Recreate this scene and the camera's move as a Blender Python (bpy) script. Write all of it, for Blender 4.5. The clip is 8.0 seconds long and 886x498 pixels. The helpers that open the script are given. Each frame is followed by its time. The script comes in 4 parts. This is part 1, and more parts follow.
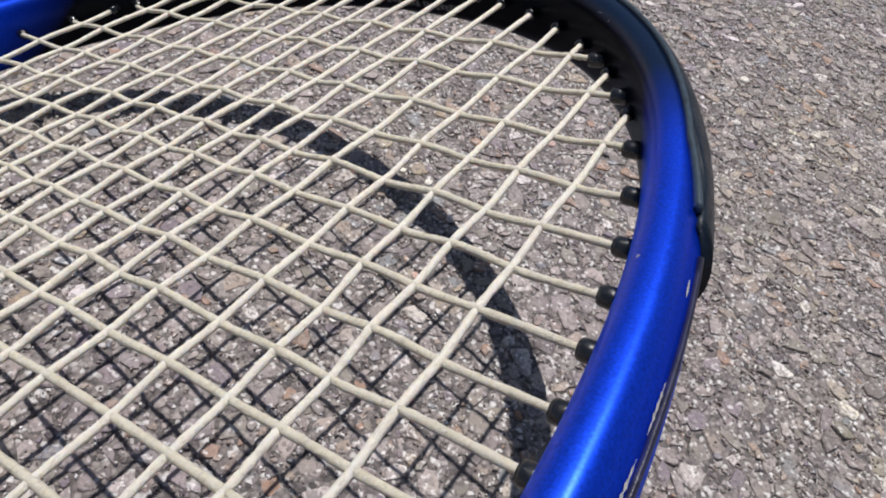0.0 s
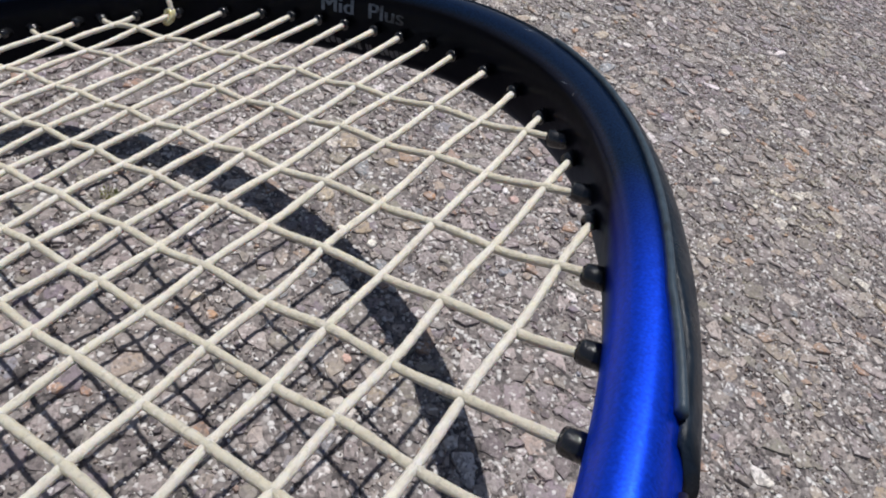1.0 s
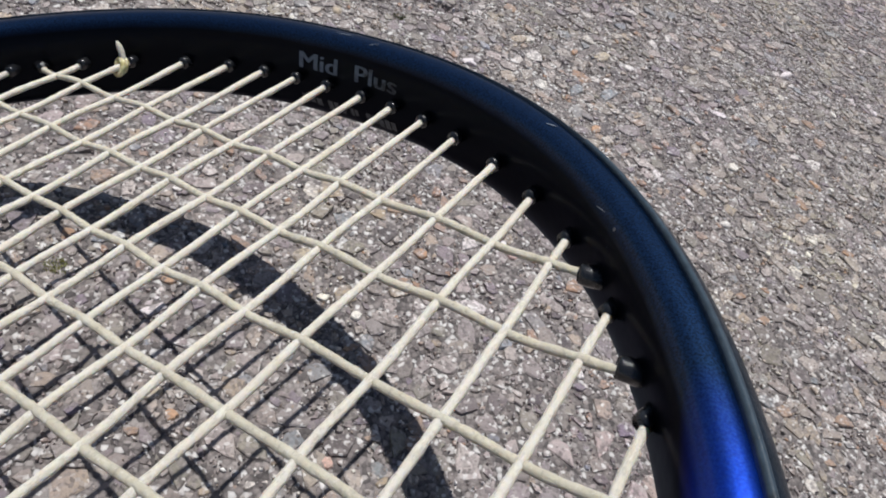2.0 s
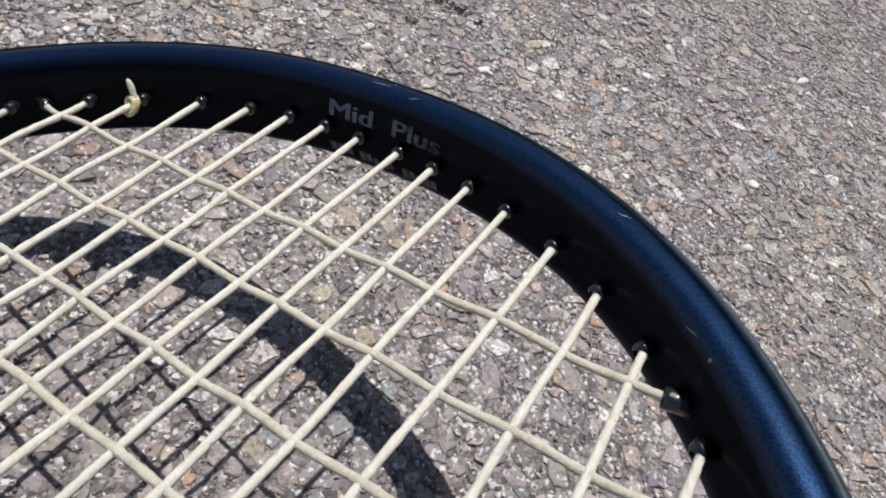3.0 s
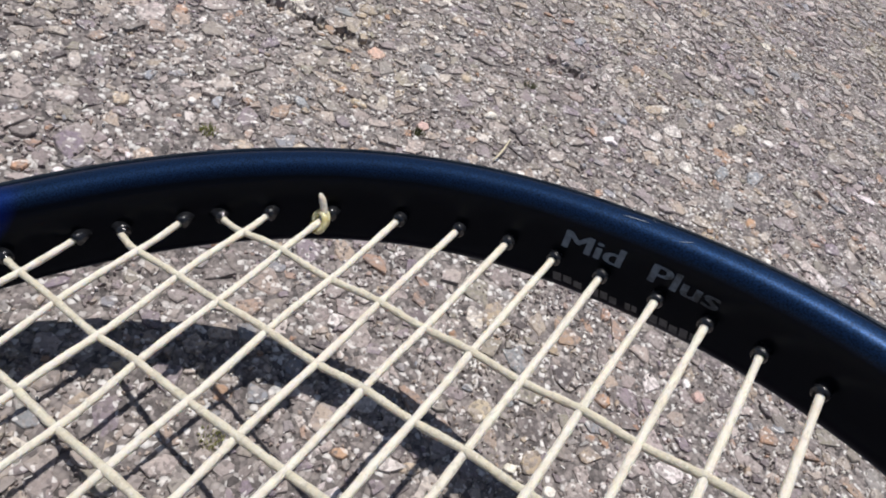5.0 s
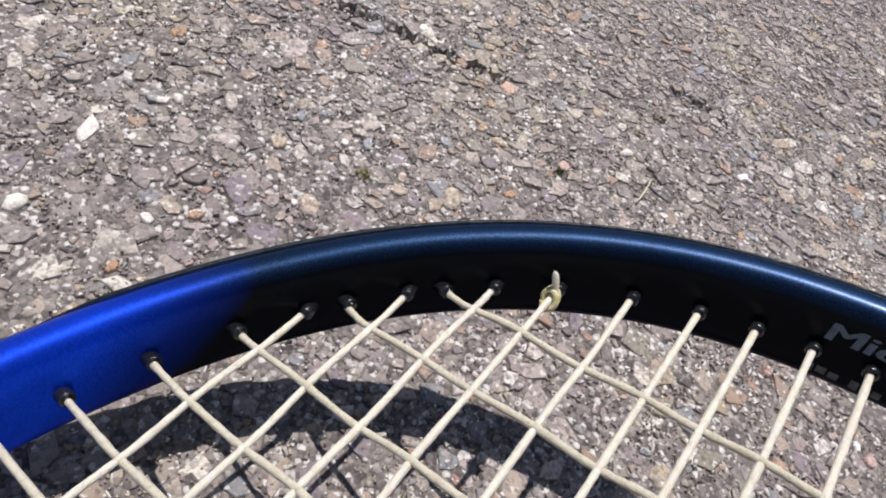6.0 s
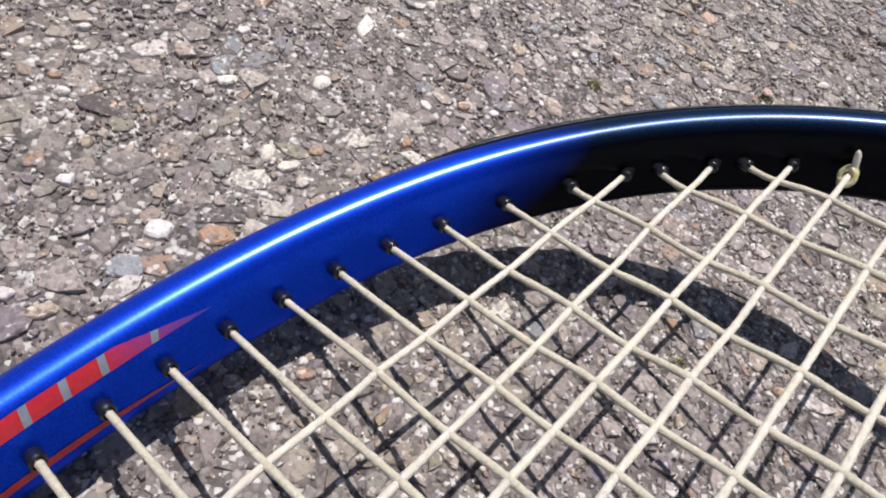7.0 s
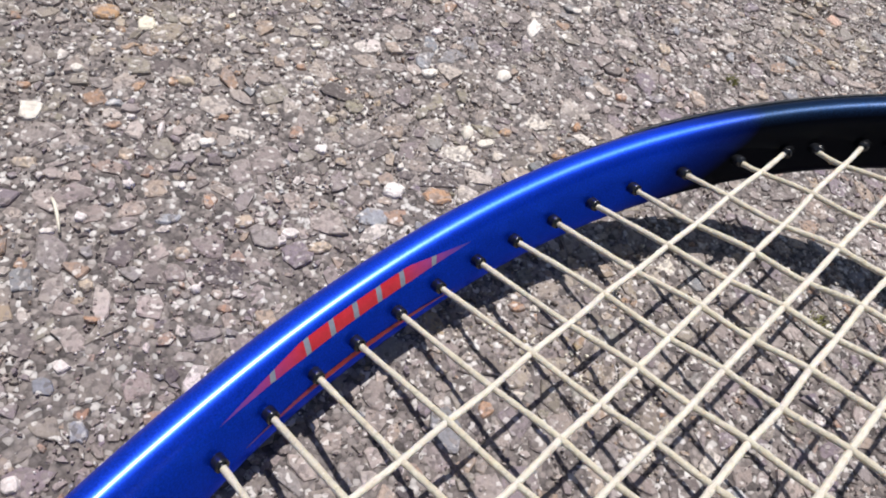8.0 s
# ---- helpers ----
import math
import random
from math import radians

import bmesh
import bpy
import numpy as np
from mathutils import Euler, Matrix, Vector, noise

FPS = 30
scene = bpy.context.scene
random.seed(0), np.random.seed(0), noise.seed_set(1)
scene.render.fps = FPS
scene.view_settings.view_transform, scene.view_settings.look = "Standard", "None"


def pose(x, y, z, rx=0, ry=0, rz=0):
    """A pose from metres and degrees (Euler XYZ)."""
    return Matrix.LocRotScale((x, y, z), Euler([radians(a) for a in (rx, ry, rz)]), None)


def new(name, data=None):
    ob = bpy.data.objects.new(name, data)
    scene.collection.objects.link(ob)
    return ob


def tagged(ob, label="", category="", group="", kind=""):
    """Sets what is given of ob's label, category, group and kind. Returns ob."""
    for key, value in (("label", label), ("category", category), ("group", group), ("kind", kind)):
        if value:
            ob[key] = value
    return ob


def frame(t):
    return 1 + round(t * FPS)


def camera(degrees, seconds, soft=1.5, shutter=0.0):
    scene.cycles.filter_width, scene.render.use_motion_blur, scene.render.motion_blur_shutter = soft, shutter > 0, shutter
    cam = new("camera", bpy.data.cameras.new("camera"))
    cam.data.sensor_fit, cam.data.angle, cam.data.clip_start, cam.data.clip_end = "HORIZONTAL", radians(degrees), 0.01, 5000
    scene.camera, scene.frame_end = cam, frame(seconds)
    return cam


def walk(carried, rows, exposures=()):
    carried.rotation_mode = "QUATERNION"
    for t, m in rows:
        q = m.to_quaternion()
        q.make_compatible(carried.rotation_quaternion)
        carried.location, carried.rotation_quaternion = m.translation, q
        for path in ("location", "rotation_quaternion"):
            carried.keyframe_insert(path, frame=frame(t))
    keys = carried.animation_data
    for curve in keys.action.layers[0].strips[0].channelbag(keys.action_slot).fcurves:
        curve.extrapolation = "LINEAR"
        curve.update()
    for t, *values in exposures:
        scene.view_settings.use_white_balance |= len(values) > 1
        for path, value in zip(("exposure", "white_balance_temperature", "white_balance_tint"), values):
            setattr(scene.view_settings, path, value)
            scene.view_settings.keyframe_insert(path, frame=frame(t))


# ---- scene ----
cam = camera(67.4, 8.0, soft=1.9)
# seconds, eye, Euler turn in degrees
PATH = [
    (0.0, 0.1107, -0.0219, 0.1866, 41.34, -12.01, 33.65),
    (0.5, 0.1078, -0.0007, 0.1846, 42.86, -13.09, 33.37),
    (1.0, 0.1008, 0.0160, 0.1782, 42.67, -15.15, 33.78),
    (1.5, 0.0874, 0.0342, 0.1764, 42.57, -15.76, 33.27),
    (3.0, 0.0516, 0.0587, 0.1789, 39.34, -17.96, 32.78),
    (3.5, 0.0331, 0.0636, 0.1744, 39.63, -18.28, 33.31),
    (4.0, 0.0186, 0.0617, 0.1709, 40.80, -18.36, 34.20),
    (5.5, -0.0231, 0.0624, 0.1616, 40.24, -17.68, 35.69),
    (6.0, -0.0491, 0.0494, 0.1585, 39.58, -16.89, 37.40),
    (6.5, -0.0668, 0.0238, 0.1510, 37.19, -16.21, 39.42),
    (7.0, -0.0729, -0.0130, 0.1438, 35.06, -15.43, 43.46),
    (7.5, -0.0784, -0.0408, 0.1468, 34.05, -14.14, 46.07),
    (8.0, -0.0794, -0.0645, 0.1565, 34.38, -12.05, 48.00),
]
walk(cam, [(t, pose(x, y, z, rx, ry, rz)) for t, x, y, z, rx, ry, rz in PATH], [(0.0, -0.25, 6380, 11), (1.5, -0.28, 6300, 9.5), (3.0, -0.16, 6300, 8), (4.0, -0.08, 6400, 9), (5.5, -0.08, 6480, 11), (6.5, -0.09, 6520, 12), (8.0, -0.05, 6540, 12)])

# ---- light ----
SUN = Vector((-0.19, 0.21, 1.0)).normalized()
sun = new("sun", bpy.data.lights.new("sun", "SUN"))
sun.data.energy, sun.data.angle, sun.data.color = 5.0, radians(0.53), (1.0, 0.965, 0.92)
sun.rotation_euler = SUN.to_track_quat("Z", "Y").to_euler()
sun.location = SUN * 5
world = bpy.data.worlds.new("sky")
scene.world = world
world.use_nodes = True
sky = world.node_tree.nodes.new("ShaderNodeTexSky")
sky.sky_type, sky.sun_disc = "NISHITA", False
sky.sun_elevation, sky.sun_rotation = math.asin(SUN.z), math.atan2(SUN.x, SUN.y)
back = world.node_tree.nodes["Background"]
back.inputs["Strength"].default_value = 0.058
world.node_tree.links.new(sky.outputs["Color"], back.inputs["Color"])
scene.view_settings.exposure = 0.0


# ---- materials ----
class Nodes:
    """A small helper round one material's node tree."""

    def __init__(self, name):
        self.mat = bpy.data.materials.new(name)
        self.mat.use_nodes = True
        self.tree = self.mat.node_tree
        self.bsdf = self.tree.nodes["Principled BSDF"]

    def add(self, kind, **sockets):
        node = self.tree.nodes.new("ShaderNode" + kind)
        for key, value in sockets.items():
            self.put(node.inputs[key.replace("_", " ")], value)
        return node

    def put(self, socket, value):
        if isinstance(value, bpy.types.NodeSocket):
            self.tree.links.new(value, socket)
        elif isinstance(value, tuple) and len(value) == 3:
            socket.default_value = (*value, 1.0) if len(socket.default_value) == 4 else value
        else:
            socket.default_value = value

    def set(self, **sockets):
        for key, value in sockets.items():
            self.put(self.bsdf.inputs[key.replace("_", " ")], value)
        return self

    def where(self, kind="Object"):
        return self.add("TexCoord").outputs[kind]

    def noise(self, scale, detail=4.0, rough=0.6, where=None, kind="Object"):
        return self.add("TexNoise", Vector=where or self.where(kind), Scale=scale, Detail=detail, Roughness=rough).outputs["Fac"]

    def ramp(self, fac, stops, how="LINEAR"):
        node = self.add("ValToRGB", Fac=fac)
        node.color_ramp.interpolation = how
        elements = node.color_ramp.elements
        while len(elements) < len(stops):
            elements.new(0.5)
        for e, (at, colour) in zip(elements, stops):
            e.position = at
            e.color = (*colour, 1.0) if isinstance(colour, tuple) else (colour, colour, colour, 1.0)
        return node.outputs["Color"]

    def mix(self, fac, a, b, how="MIX"):
        node = self.tree.nodes.new("ShaderNodeMix")
        node.data_type, node.blend_type = "RGBA", how
        for socket, value in zip((node.inputs[0], node.inputs[6], node.inputs[7]), (fac, a, b)):
            self.put(socket, value)
        return node.outputs[2]

    def math(self, how, a, b=0.0):
        node = self.tree.nodes.new("ShaderNodeMath")
        node.operation = how
        self.put(node.inputs[0], a)
        self.put(node.inputs[1], b)
        return node.outputs[0]

    def bump(self, height, distance, strength=1.0):
        node = self.add("Bump", Height=height, Distance=distance, Strength=strength)
        self.put(self.bsdf.inputs["Normal"], node.outputs["Normal"])


def stone_material(name, random_socket, stops, gloss=0.5, clean=False):
    """Broken rock: a base colour by chance, mottled at two scales, dusted with grains, with fine relief."""
    n = Nodes(name)
    rnd = n.add("NewGeometry").outputs["Random Per Island"] if random_socket == "island" else n.add("ObjectInfo").outputs["Random"]
    base = n.ramp(rnd, stops)
    spot = n.add("NewGeometry").outputs["Position"]
    mottle = n.ramp(n.noise(620, 9, 0.8, where=spot), [(0.26, 0.58), (0.42, 0.90), (0.60, 1.10), (0.74, 1.60)])
    stain = n.ramp(n.noise(9, 5, 0.62, where=spot), [(0.30, (1.05, 0.95, 1.06)), (0.5, (1.02, 1.0, 0.99)), (0.70, (1.07, 1.03, 0.82))])
    tone = n.mix(1.0, n.mix(1.0, base, mottle, "MULTIPLY"), stain, "MULTIPLY")
    grains = n.add("TexVoronoi", Vector=spot, Scale=900.0)
    kind = n.add("SeparateColor", Color=grains.outputs["Color"])
    dust = n.ramp(kind.outputs[0], [(0.0, (0.082, 0.070, 0.068)), (0.35, (0.212, 0.182, 0.176)), (0.74, (0.380, 0.333, 0.315)), (0.82, (0.449, 0.400, 0.380)), (0.88, (0.84, 0.81, 0.785))])
    patchy = n.math("ADD", n.noise(170, 4, 0.7, where=spot), n.math("MULTIPLY", kind.outputs[1], 0.42))
    tone = n.mix(n.ramp(patchy, [(0.66, 0.0), (0.76, 0.25 if clean else 0.65)]), tone, dust)
    n.set(Base_Color=tone, Roughness=n.ramp(n.noise(1600, 3, 0.6, where=spot), [(0.3, gloss - 0.2), (0.7, gloss + 0.3)]))
    n.bsdf.inputs["Specular IOR Level"].default_value = 0.6
    relief = n.math("ADD", n.noise(700, 9, 0.78, where=spot), n.math("MULTIPLY", grains.outputs["Distance"], -0.35))
    n.bump(relief, 0.0007, 0.85)
    return n.mat


CHIP_TONES = [
    (0.00, (0.085, 0.072, 0.078)),
    (0.09, (0.180, 0.152, 0.156)),
    (0.20, (0.280, 0.262, 0.218)),
    (0.29, (0.345, 0.294, 0.275)),
    (0.39, (0.225, 0.188, 0.225)),
    (0.50, (0.365, 0.322, 0.305)),
    (0.61, (0.470, 0.405, 0.378)),
    (0.68, (0.400, 0.318, 0.235)),
    (0.75, (0.245, 0.262, 0.295)),
    (0.82, (0.365, 0.285, 0.240)),
    (0.87, (0.385, 0.235, 0.155)),
    (0.90, (0.390, 0.345, 0.315)),
    (0.95, (0.560, 0.505, 0.470)),
    (1.00, (0.760, 0.725, 0.700)),
]
mat_chips = stone_material("asphalt chips", "island", CHIP_TONES)
mat_grit = stone_material("loose grit", "island", [(0.0, (0.191, 0.165, 0.159)), (0.3, (0.271, 0.232, 0.222)), (0.6, (0.358, 0.310, 0.295)), (0.74, (0.350, 0.269, 0.216)), (0.77, (0.430, 0.382, 0.363)), (0.81, (0.74, 0.71, 0.685)), (1.0, (0.86, 0.84, 0.815))], 0.30, True)
mat_stone_grey = stone_material("grey stone", "object", [(0.0, (0.260, 0.225, 0.215)), (0.4, (0.329, 0.285, 0.269)), (0.7, (0.295, 0.264, 0.265)), (1.0, (0.381, 0.330, 0.311))])
mat_stone_white = stone_material("quartz stone", "object", [(0.0, (0.82, 0.77, 0.74)), (0.5, (0.88, 0.84, 0.80)), (1.0, (0.86, 0.83, 0.82))], 0.4, True)
mat_stone_rust = stone_material("rusty stone", "object", [(0.0, (0.48, 0.28, 0.17)), (0.5, (0.50, 0.33, 0.22)), (1.0, (0.42, 0.26, 0.19))])
mat_stone_tan = stone_material("tan stone", "object", [(0.0, (0.56, 0.46, 0.35)), (1.0, (0.50, 0.43, 0.34))])
mat_stone_pink = stone_material("pink stone", "object", [(0.0, (0.66, 0.43, 0.38)), (1.0, (0.62, 0.45, 0.40))], 0.5, True)
mat_stone_pale = stone_material("pale grey stone", "object", [(0.0, (0.47, 0.42, 0.395)), (0.5, (0.54, 0.48, 0.445)), (1.0, (0.50, 0.45, 0.43))])
mat_stone_blue = stone_material("slate stone", "object", [(0.0, (0.27, 0.29, 0.32)), (1.0, (0.36, 0.38, 0.42))])


def asphalt_material():
    """Bitumen with fine sand pressed into it."""
    n = Nodes("asphalt")
    spot = n.add("NewGeometry").outputs["Position"]
    grains = n.add("TexVoronoi", Vector=spot, Scale=620.0)
    cell = n.ramp(n.add("SeparateColor", Color=grains.outputs["Color"]).outputs[0], [(0.0, (0.091, 0.078, 0.077)), (0.30, (0.226, 0.196, 0.189)), (0.68, (0.332, 0.290, 0.275)), (0.84, (0.453, 0.407, 0.388)), (0.92, (0.76, 0.73, 0.71))])
    gap = n.ramp(grains.outputs["Distance"], [(0.3, 1.0), (0.8, 0.6)])
    stain = n.ramp(n.noise(9, 5, 0.6, where=spot), [(0.3, 0.74), (0.7, 1.08)])
    n.set(Base_Color=n.mix(1.0, n.mix(1.0, cell, gap, "MULTIPLY"), stain, "MULTIPLY"), Roughness=0.6)
    n.bump(n.math("ADD", n.noise(900, 8, 0.75, where=spot), n.math("MULTIPLY", grains.outputs["Distance"], -1.0)), 0.0007, 0.8)
    return n.mat


mat_asphalt = asphalt_material()


def far_asphalt_material():
    """The same asphalt where single chips are too far off to tell apart."""
    n = Nodes("far asphalt")
    spot = n.add("NewGeometry").outputs["Position"]
    grains = n.add("TexVoronoi", Vector=spot, Scale=150.0)
    cell = n.ramp(n.add("SeparateColor", Color=grains.outputs["Color"]).outputs[0], CHIP_TONES)
    gap = n.ramp(grains.outputs["Distance"], [(0.35, 1.0), (0.8, 0.4)])
    stain = n.ramp(n.noise(2.5, 5, 0.6, where=spot), [(0.3, 1.0), (0.7, 1.35)])
    n.set(Base_Color=n.mix(1.0, n.mix(1.0, cell, gap, "MULTIPLY"), stain, "MULTIPLY"), Roughness=0.75)
    n.bump(n.math("ADD", n.noise(400, 8, 0.75, where=spot), n.math("MULTIPLY", grains.outputs["Distance"], -1.5)), 0.003, 0.9)
    return n.mat


mat_far_asphalt = far_asphalt_material()


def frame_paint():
    """Metallic blue lacquer that fades into near black towards the tip of the head, darkest on the inner wall."""
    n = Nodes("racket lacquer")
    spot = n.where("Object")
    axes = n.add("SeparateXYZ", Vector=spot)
    # the fade starts nearer the handle lower on the beam, most on the +x side
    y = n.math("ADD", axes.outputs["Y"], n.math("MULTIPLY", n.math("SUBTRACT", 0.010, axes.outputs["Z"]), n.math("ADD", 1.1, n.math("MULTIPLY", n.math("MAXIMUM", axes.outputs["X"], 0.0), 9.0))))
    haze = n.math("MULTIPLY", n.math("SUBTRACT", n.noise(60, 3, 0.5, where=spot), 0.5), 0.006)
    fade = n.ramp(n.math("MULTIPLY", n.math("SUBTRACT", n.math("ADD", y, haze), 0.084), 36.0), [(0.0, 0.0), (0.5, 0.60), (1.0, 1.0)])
    flake = n.ramp(n.noise(2200, 2, 0.5, where=spot), [(0.3, (0.004, 0.050, 0.64)), (0.7, (0.007, 0.080, 0.93))])
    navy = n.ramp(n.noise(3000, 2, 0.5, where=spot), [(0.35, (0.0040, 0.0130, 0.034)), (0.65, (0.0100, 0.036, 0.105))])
    # 0 below the shoulder, where the tip is near black; 1 above, where it is navy
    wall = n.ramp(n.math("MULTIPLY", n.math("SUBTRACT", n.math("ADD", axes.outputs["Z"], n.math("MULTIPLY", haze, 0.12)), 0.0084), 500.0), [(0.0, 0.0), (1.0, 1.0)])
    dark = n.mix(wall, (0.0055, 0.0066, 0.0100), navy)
    scuff = n.ramp(n.noise(260, 6, 0.75, where=spot), [(0.70, 0.0), (0.76, 1.0)])
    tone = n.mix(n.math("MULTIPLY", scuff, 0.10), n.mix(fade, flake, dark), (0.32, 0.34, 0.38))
    dots = n.add("TexVoronoi", Vector=spot, Scale=236.0)
    fleck = n.math("MULTIPLY", n.ramp(dots.outputs["Distance"], [(0.06, 1.0), (0.09, 0.0)]), n.ramp(n.add("SeparateColor", Color=dots.outputs["Color"]).outputs[0], [(0.80, 0.0), (0.82, 0.85)]))
    tone = n.mix(n.math("MULTIPLY", fleck, n.ramp(axes.outputs["X"], [(0.085, 0.0), (0.10, 1.0)])), tone, (0.72, 0.74, 0.78))
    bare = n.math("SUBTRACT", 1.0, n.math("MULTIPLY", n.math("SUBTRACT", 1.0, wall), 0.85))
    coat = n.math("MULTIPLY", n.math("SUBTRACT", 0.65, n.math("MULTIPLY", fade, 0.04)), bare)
    blur = n.math("ADD", n.ramp(n.noise(180, 5, 0.7, where=spot), [(0.35, 0.23), (0.8, 0.29)]), n.math("MULTIPLY", fade, -0.035))
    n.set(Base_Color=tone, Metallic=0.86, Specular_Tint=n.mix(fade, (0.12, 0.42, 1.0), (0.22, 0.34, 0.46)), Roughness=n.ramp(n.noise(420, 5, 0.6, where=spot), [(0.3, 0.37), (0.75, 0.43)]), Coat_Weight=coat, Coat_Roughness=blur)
    n.bsdf.inputs["Specular IOR Level"].default_value = 0.05
    n.bump(n.noise(700, 4, 0.6, where=spot), 0.0001, 0.2)
    return n.mat


def plain(name, light, dark, rough, scale=500.0, bump=0.0002, metal=0.0, coat=0.0, wear=None, gloss=0.5):
    n = Nodes(name)
    spot = n.where("Object")
    tone = n.ramp(n.noise(scale, 5, 0.65, where=spot), [(0.3, dark), (0.7, light)])
    if wear:
        tone = n.mix(n.ramp(n.noise(scale * 0.35, 6, 0.7, where=spot), [(0.60, 0.0), (0.70, 0.8)]), tone, wear)
    n.set(Base_Color=tone, Metallic=metal, Coat_Weight=coat, Roughness=n.ramp(n.noise(scale * 0.6, 4, 0.6, where=spot), [(0.3, max(rough - 0.1, 0.05)), (0.7, min(rough + 0.12, 1.0))]))
    n.bsdf.inputs["Specular IOR Level"].default_value = gloss
    if bump:
        n.bump(n.noise(scale * 2, 5, 0.7, where=spot), bump, 0.6)
    return n.mat


def string_material(name, light, dark):
    """Aged cream nylon: a little light passes through it, and its skin is frayed."""
    n = Nodes(name)
    spot = n.where("Object")
    tone = n.ramp(n.noise(330, 6, 0.7, where=spot), [(0.28, dark), (0.60, light)])
    tone = n.mix(n.ramp(n.noise(1500, 3, 0.6, where=spot), [(0.60, 0.0), (0.70, 0.6)]), tone, (0.93, 0.88, 0.82))
    nick = n.ramp(n.noise(1100, 4, 0.7, where=n.add("Mapping", Vector=spot, Rotation=(0.0, 0.0, 0.9), Scale=(1.0, 0.45, 1.0)).outputs["Vector"]), [(0.55, 0.0), (0.64, 0.38)])
    tone = n.mix(nick, tone, tuple(0.62 * c for c in dark))
    n.set(Base_Color=tone, Roughness=0.58, Subsurface_Weight=0.30, Subsurface_Scale=0.001, Subsurface_Radius=(1.0, 0.8, 0.5))
    n.bump(n.noise(1900, 7, 0.78, where=spot), 0.00055, 0.9)
    return n.mat


def clear_nylon():
    """Bare yellowed nylon where the knot has rubbed its frosted skin off."""
    n = Nodes("clear yellowed nylon")
    spot = n.where("Object")
    tone = n.ramp(n.noise(420, 5, 0.7, where=spot), [(0.32, (0.70, 0.60, 0.28)), (0.60, (0.92, 0.87, 0.58))])
    n.set(Base_Color=tone, Roughness=0.18, IOR=1.5, Transmission_Weight=n.ramp(n.noise(600, 4, 0.6, where=spot), [(0.35, 0.10), (0.7, 0.50)]), Subsurface_Weight=0.3, Subsurface_Scale=0.001, Subsurface_Radius=(1.0, 0.8, 0.4))
    n.bump(n.noise(900, 4, 0.6, where=spot), 0.0002, 0.5)
    return n.mat


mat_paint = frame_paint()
mat_main = string_material("cream nylon", (0.94, 0.878, 0.765), (0.80, 0.733, 0.61))
mat_cross = string_material("yellowed nylon", (0.76, 0.706, 0.575), (0.60, 0.548, 0.43))
mat_knot = clear_nylon()
mat_grommet = plain("black grommet plastic", (0.015, 0.016, 0.019), (0.006, 0.006, 0.007), 0.20, coat=0.5)
mat_bumper = plain("charcoal bumper plastic", (0.013, 0.021, 0.034), (0.005, 0.009, 0.015), 0.34, 300, 0.0003, wear=(0.028, 0.038, 0.052), gloss=0.2)
# paler than the guard: the sun on the upturned bevel is put into its grey
mat_lit_lip = plain("scuffed plastic edge in sunlit grey", (0.050, 0.074, 0.100), (0.028, 0.042, 0.058), 0.40, 500, 0.0002, wear=(0.02, 0.025, 0.03), gloss=0.3)
mat_strip = plain("scuffed grommet strip", (0.016, 0.016, 0.05), (0.008, 0.008, 0.022), 0.4, 260, 0.0002, wear=(0.55, 0.55, 0.53))
def decal_red():
    """Red print that fades out into the blue at both ends."""
    n = Nodes("red decal")
    spot = n.where("Object")
    y = n.add("SeparateXYZ", Vector=spot).outputs["Y"]
    ends = n.ramp(n.math("MULTIPLY", n.math("ADD", y, 0.055), 12.5), [(0.08, 0.95), (0.36, 0.0), (0.70, 0.0), (0.95, 0.95)])
    tone = n.mix(ends, n.ramp(n.noise(700, 5, 0.65, where=spot), [(0.3, (0.46, 0.014, 0.026)), (0.7, (0.58, 0.026, 0.042))]), (0.02, 0.05, 0.45))
    n.set(Base_Color=tone, Roughness=0.4, Coat_Weight=0.3, Coat_Roughness=0.15)
    return n.mat


mat_red = decal_red()
mat_silver = plain("silver decal", (0.26, 0.30, 0.36), (0.19, 0.22, 0.28), 0.35, 700, 0.0, coat=0.8)
def fading_print():
    """Grey print broken by dark flecks, most of all towards its end."""
    n = Nodes("grey print")
    spot = n.where("Object")
    # noise plus a steady rise along x: the print darkens from first letter to last
    dim = n.math("ADD", n.noise(420, 5, 0.7, where=spot), n.math("MULTIPLY", n.math("SUBTRACT", n.add("SeparateXYZ", Vector=spot).outputs["X"], 0.014), 12.0))
    tone = n.ramp(n.noise(900, 4, 0.6, where=spot), [(0.3, (0.085, 0.112, 0.150)), (0.7, (0.145, 0.185, 0.240))])
    n.set(Base_Color=n.mix(n.ramp(dim, [(0.46, 0.0), (0.66, 0.9)]), tone, (0.022, 0.026, 0.032)), Roughness=0.5)
    n.bsdf.inputs["Specular IOR Level"].default_value = 0.3
    return n.mat


mat_print = fading_print()
mat_print_faint = plain("worn grey print", (0.10, 0.105, 0.12), (0.035, 0.038, 0.045), 0.5, 900, 0.0, wear=(0.012, 0.013, 0.015))
mat_grip = plain("black grip tape", (0.020, 0.020, 0.021), (0.010, 0.010, 0.011), 0.7, 900, 0.0006)
mat_straw = plain("dry straw", (0.76, 0.68, 0.50), (0.60, 0.52, 0.34), 0.6, 700, 0.0002)
mat_bleached = plain("bleached straw", (0.82, 0.78, 0.68), (0.66, 0.60, 0.48), 0.6, 700, 0.0002)
mat_dark_moss = plain("dark moss", (0.19, 0.20, 0.09), (0.09, 0.10, 0.04), 0.9, 900, 0.0008)
mat_moss = plain("yellow green moss", (0.50, 0.50, 0.19), (0.33, 0.35, 0.11), 0.9, 900, 0.0008)


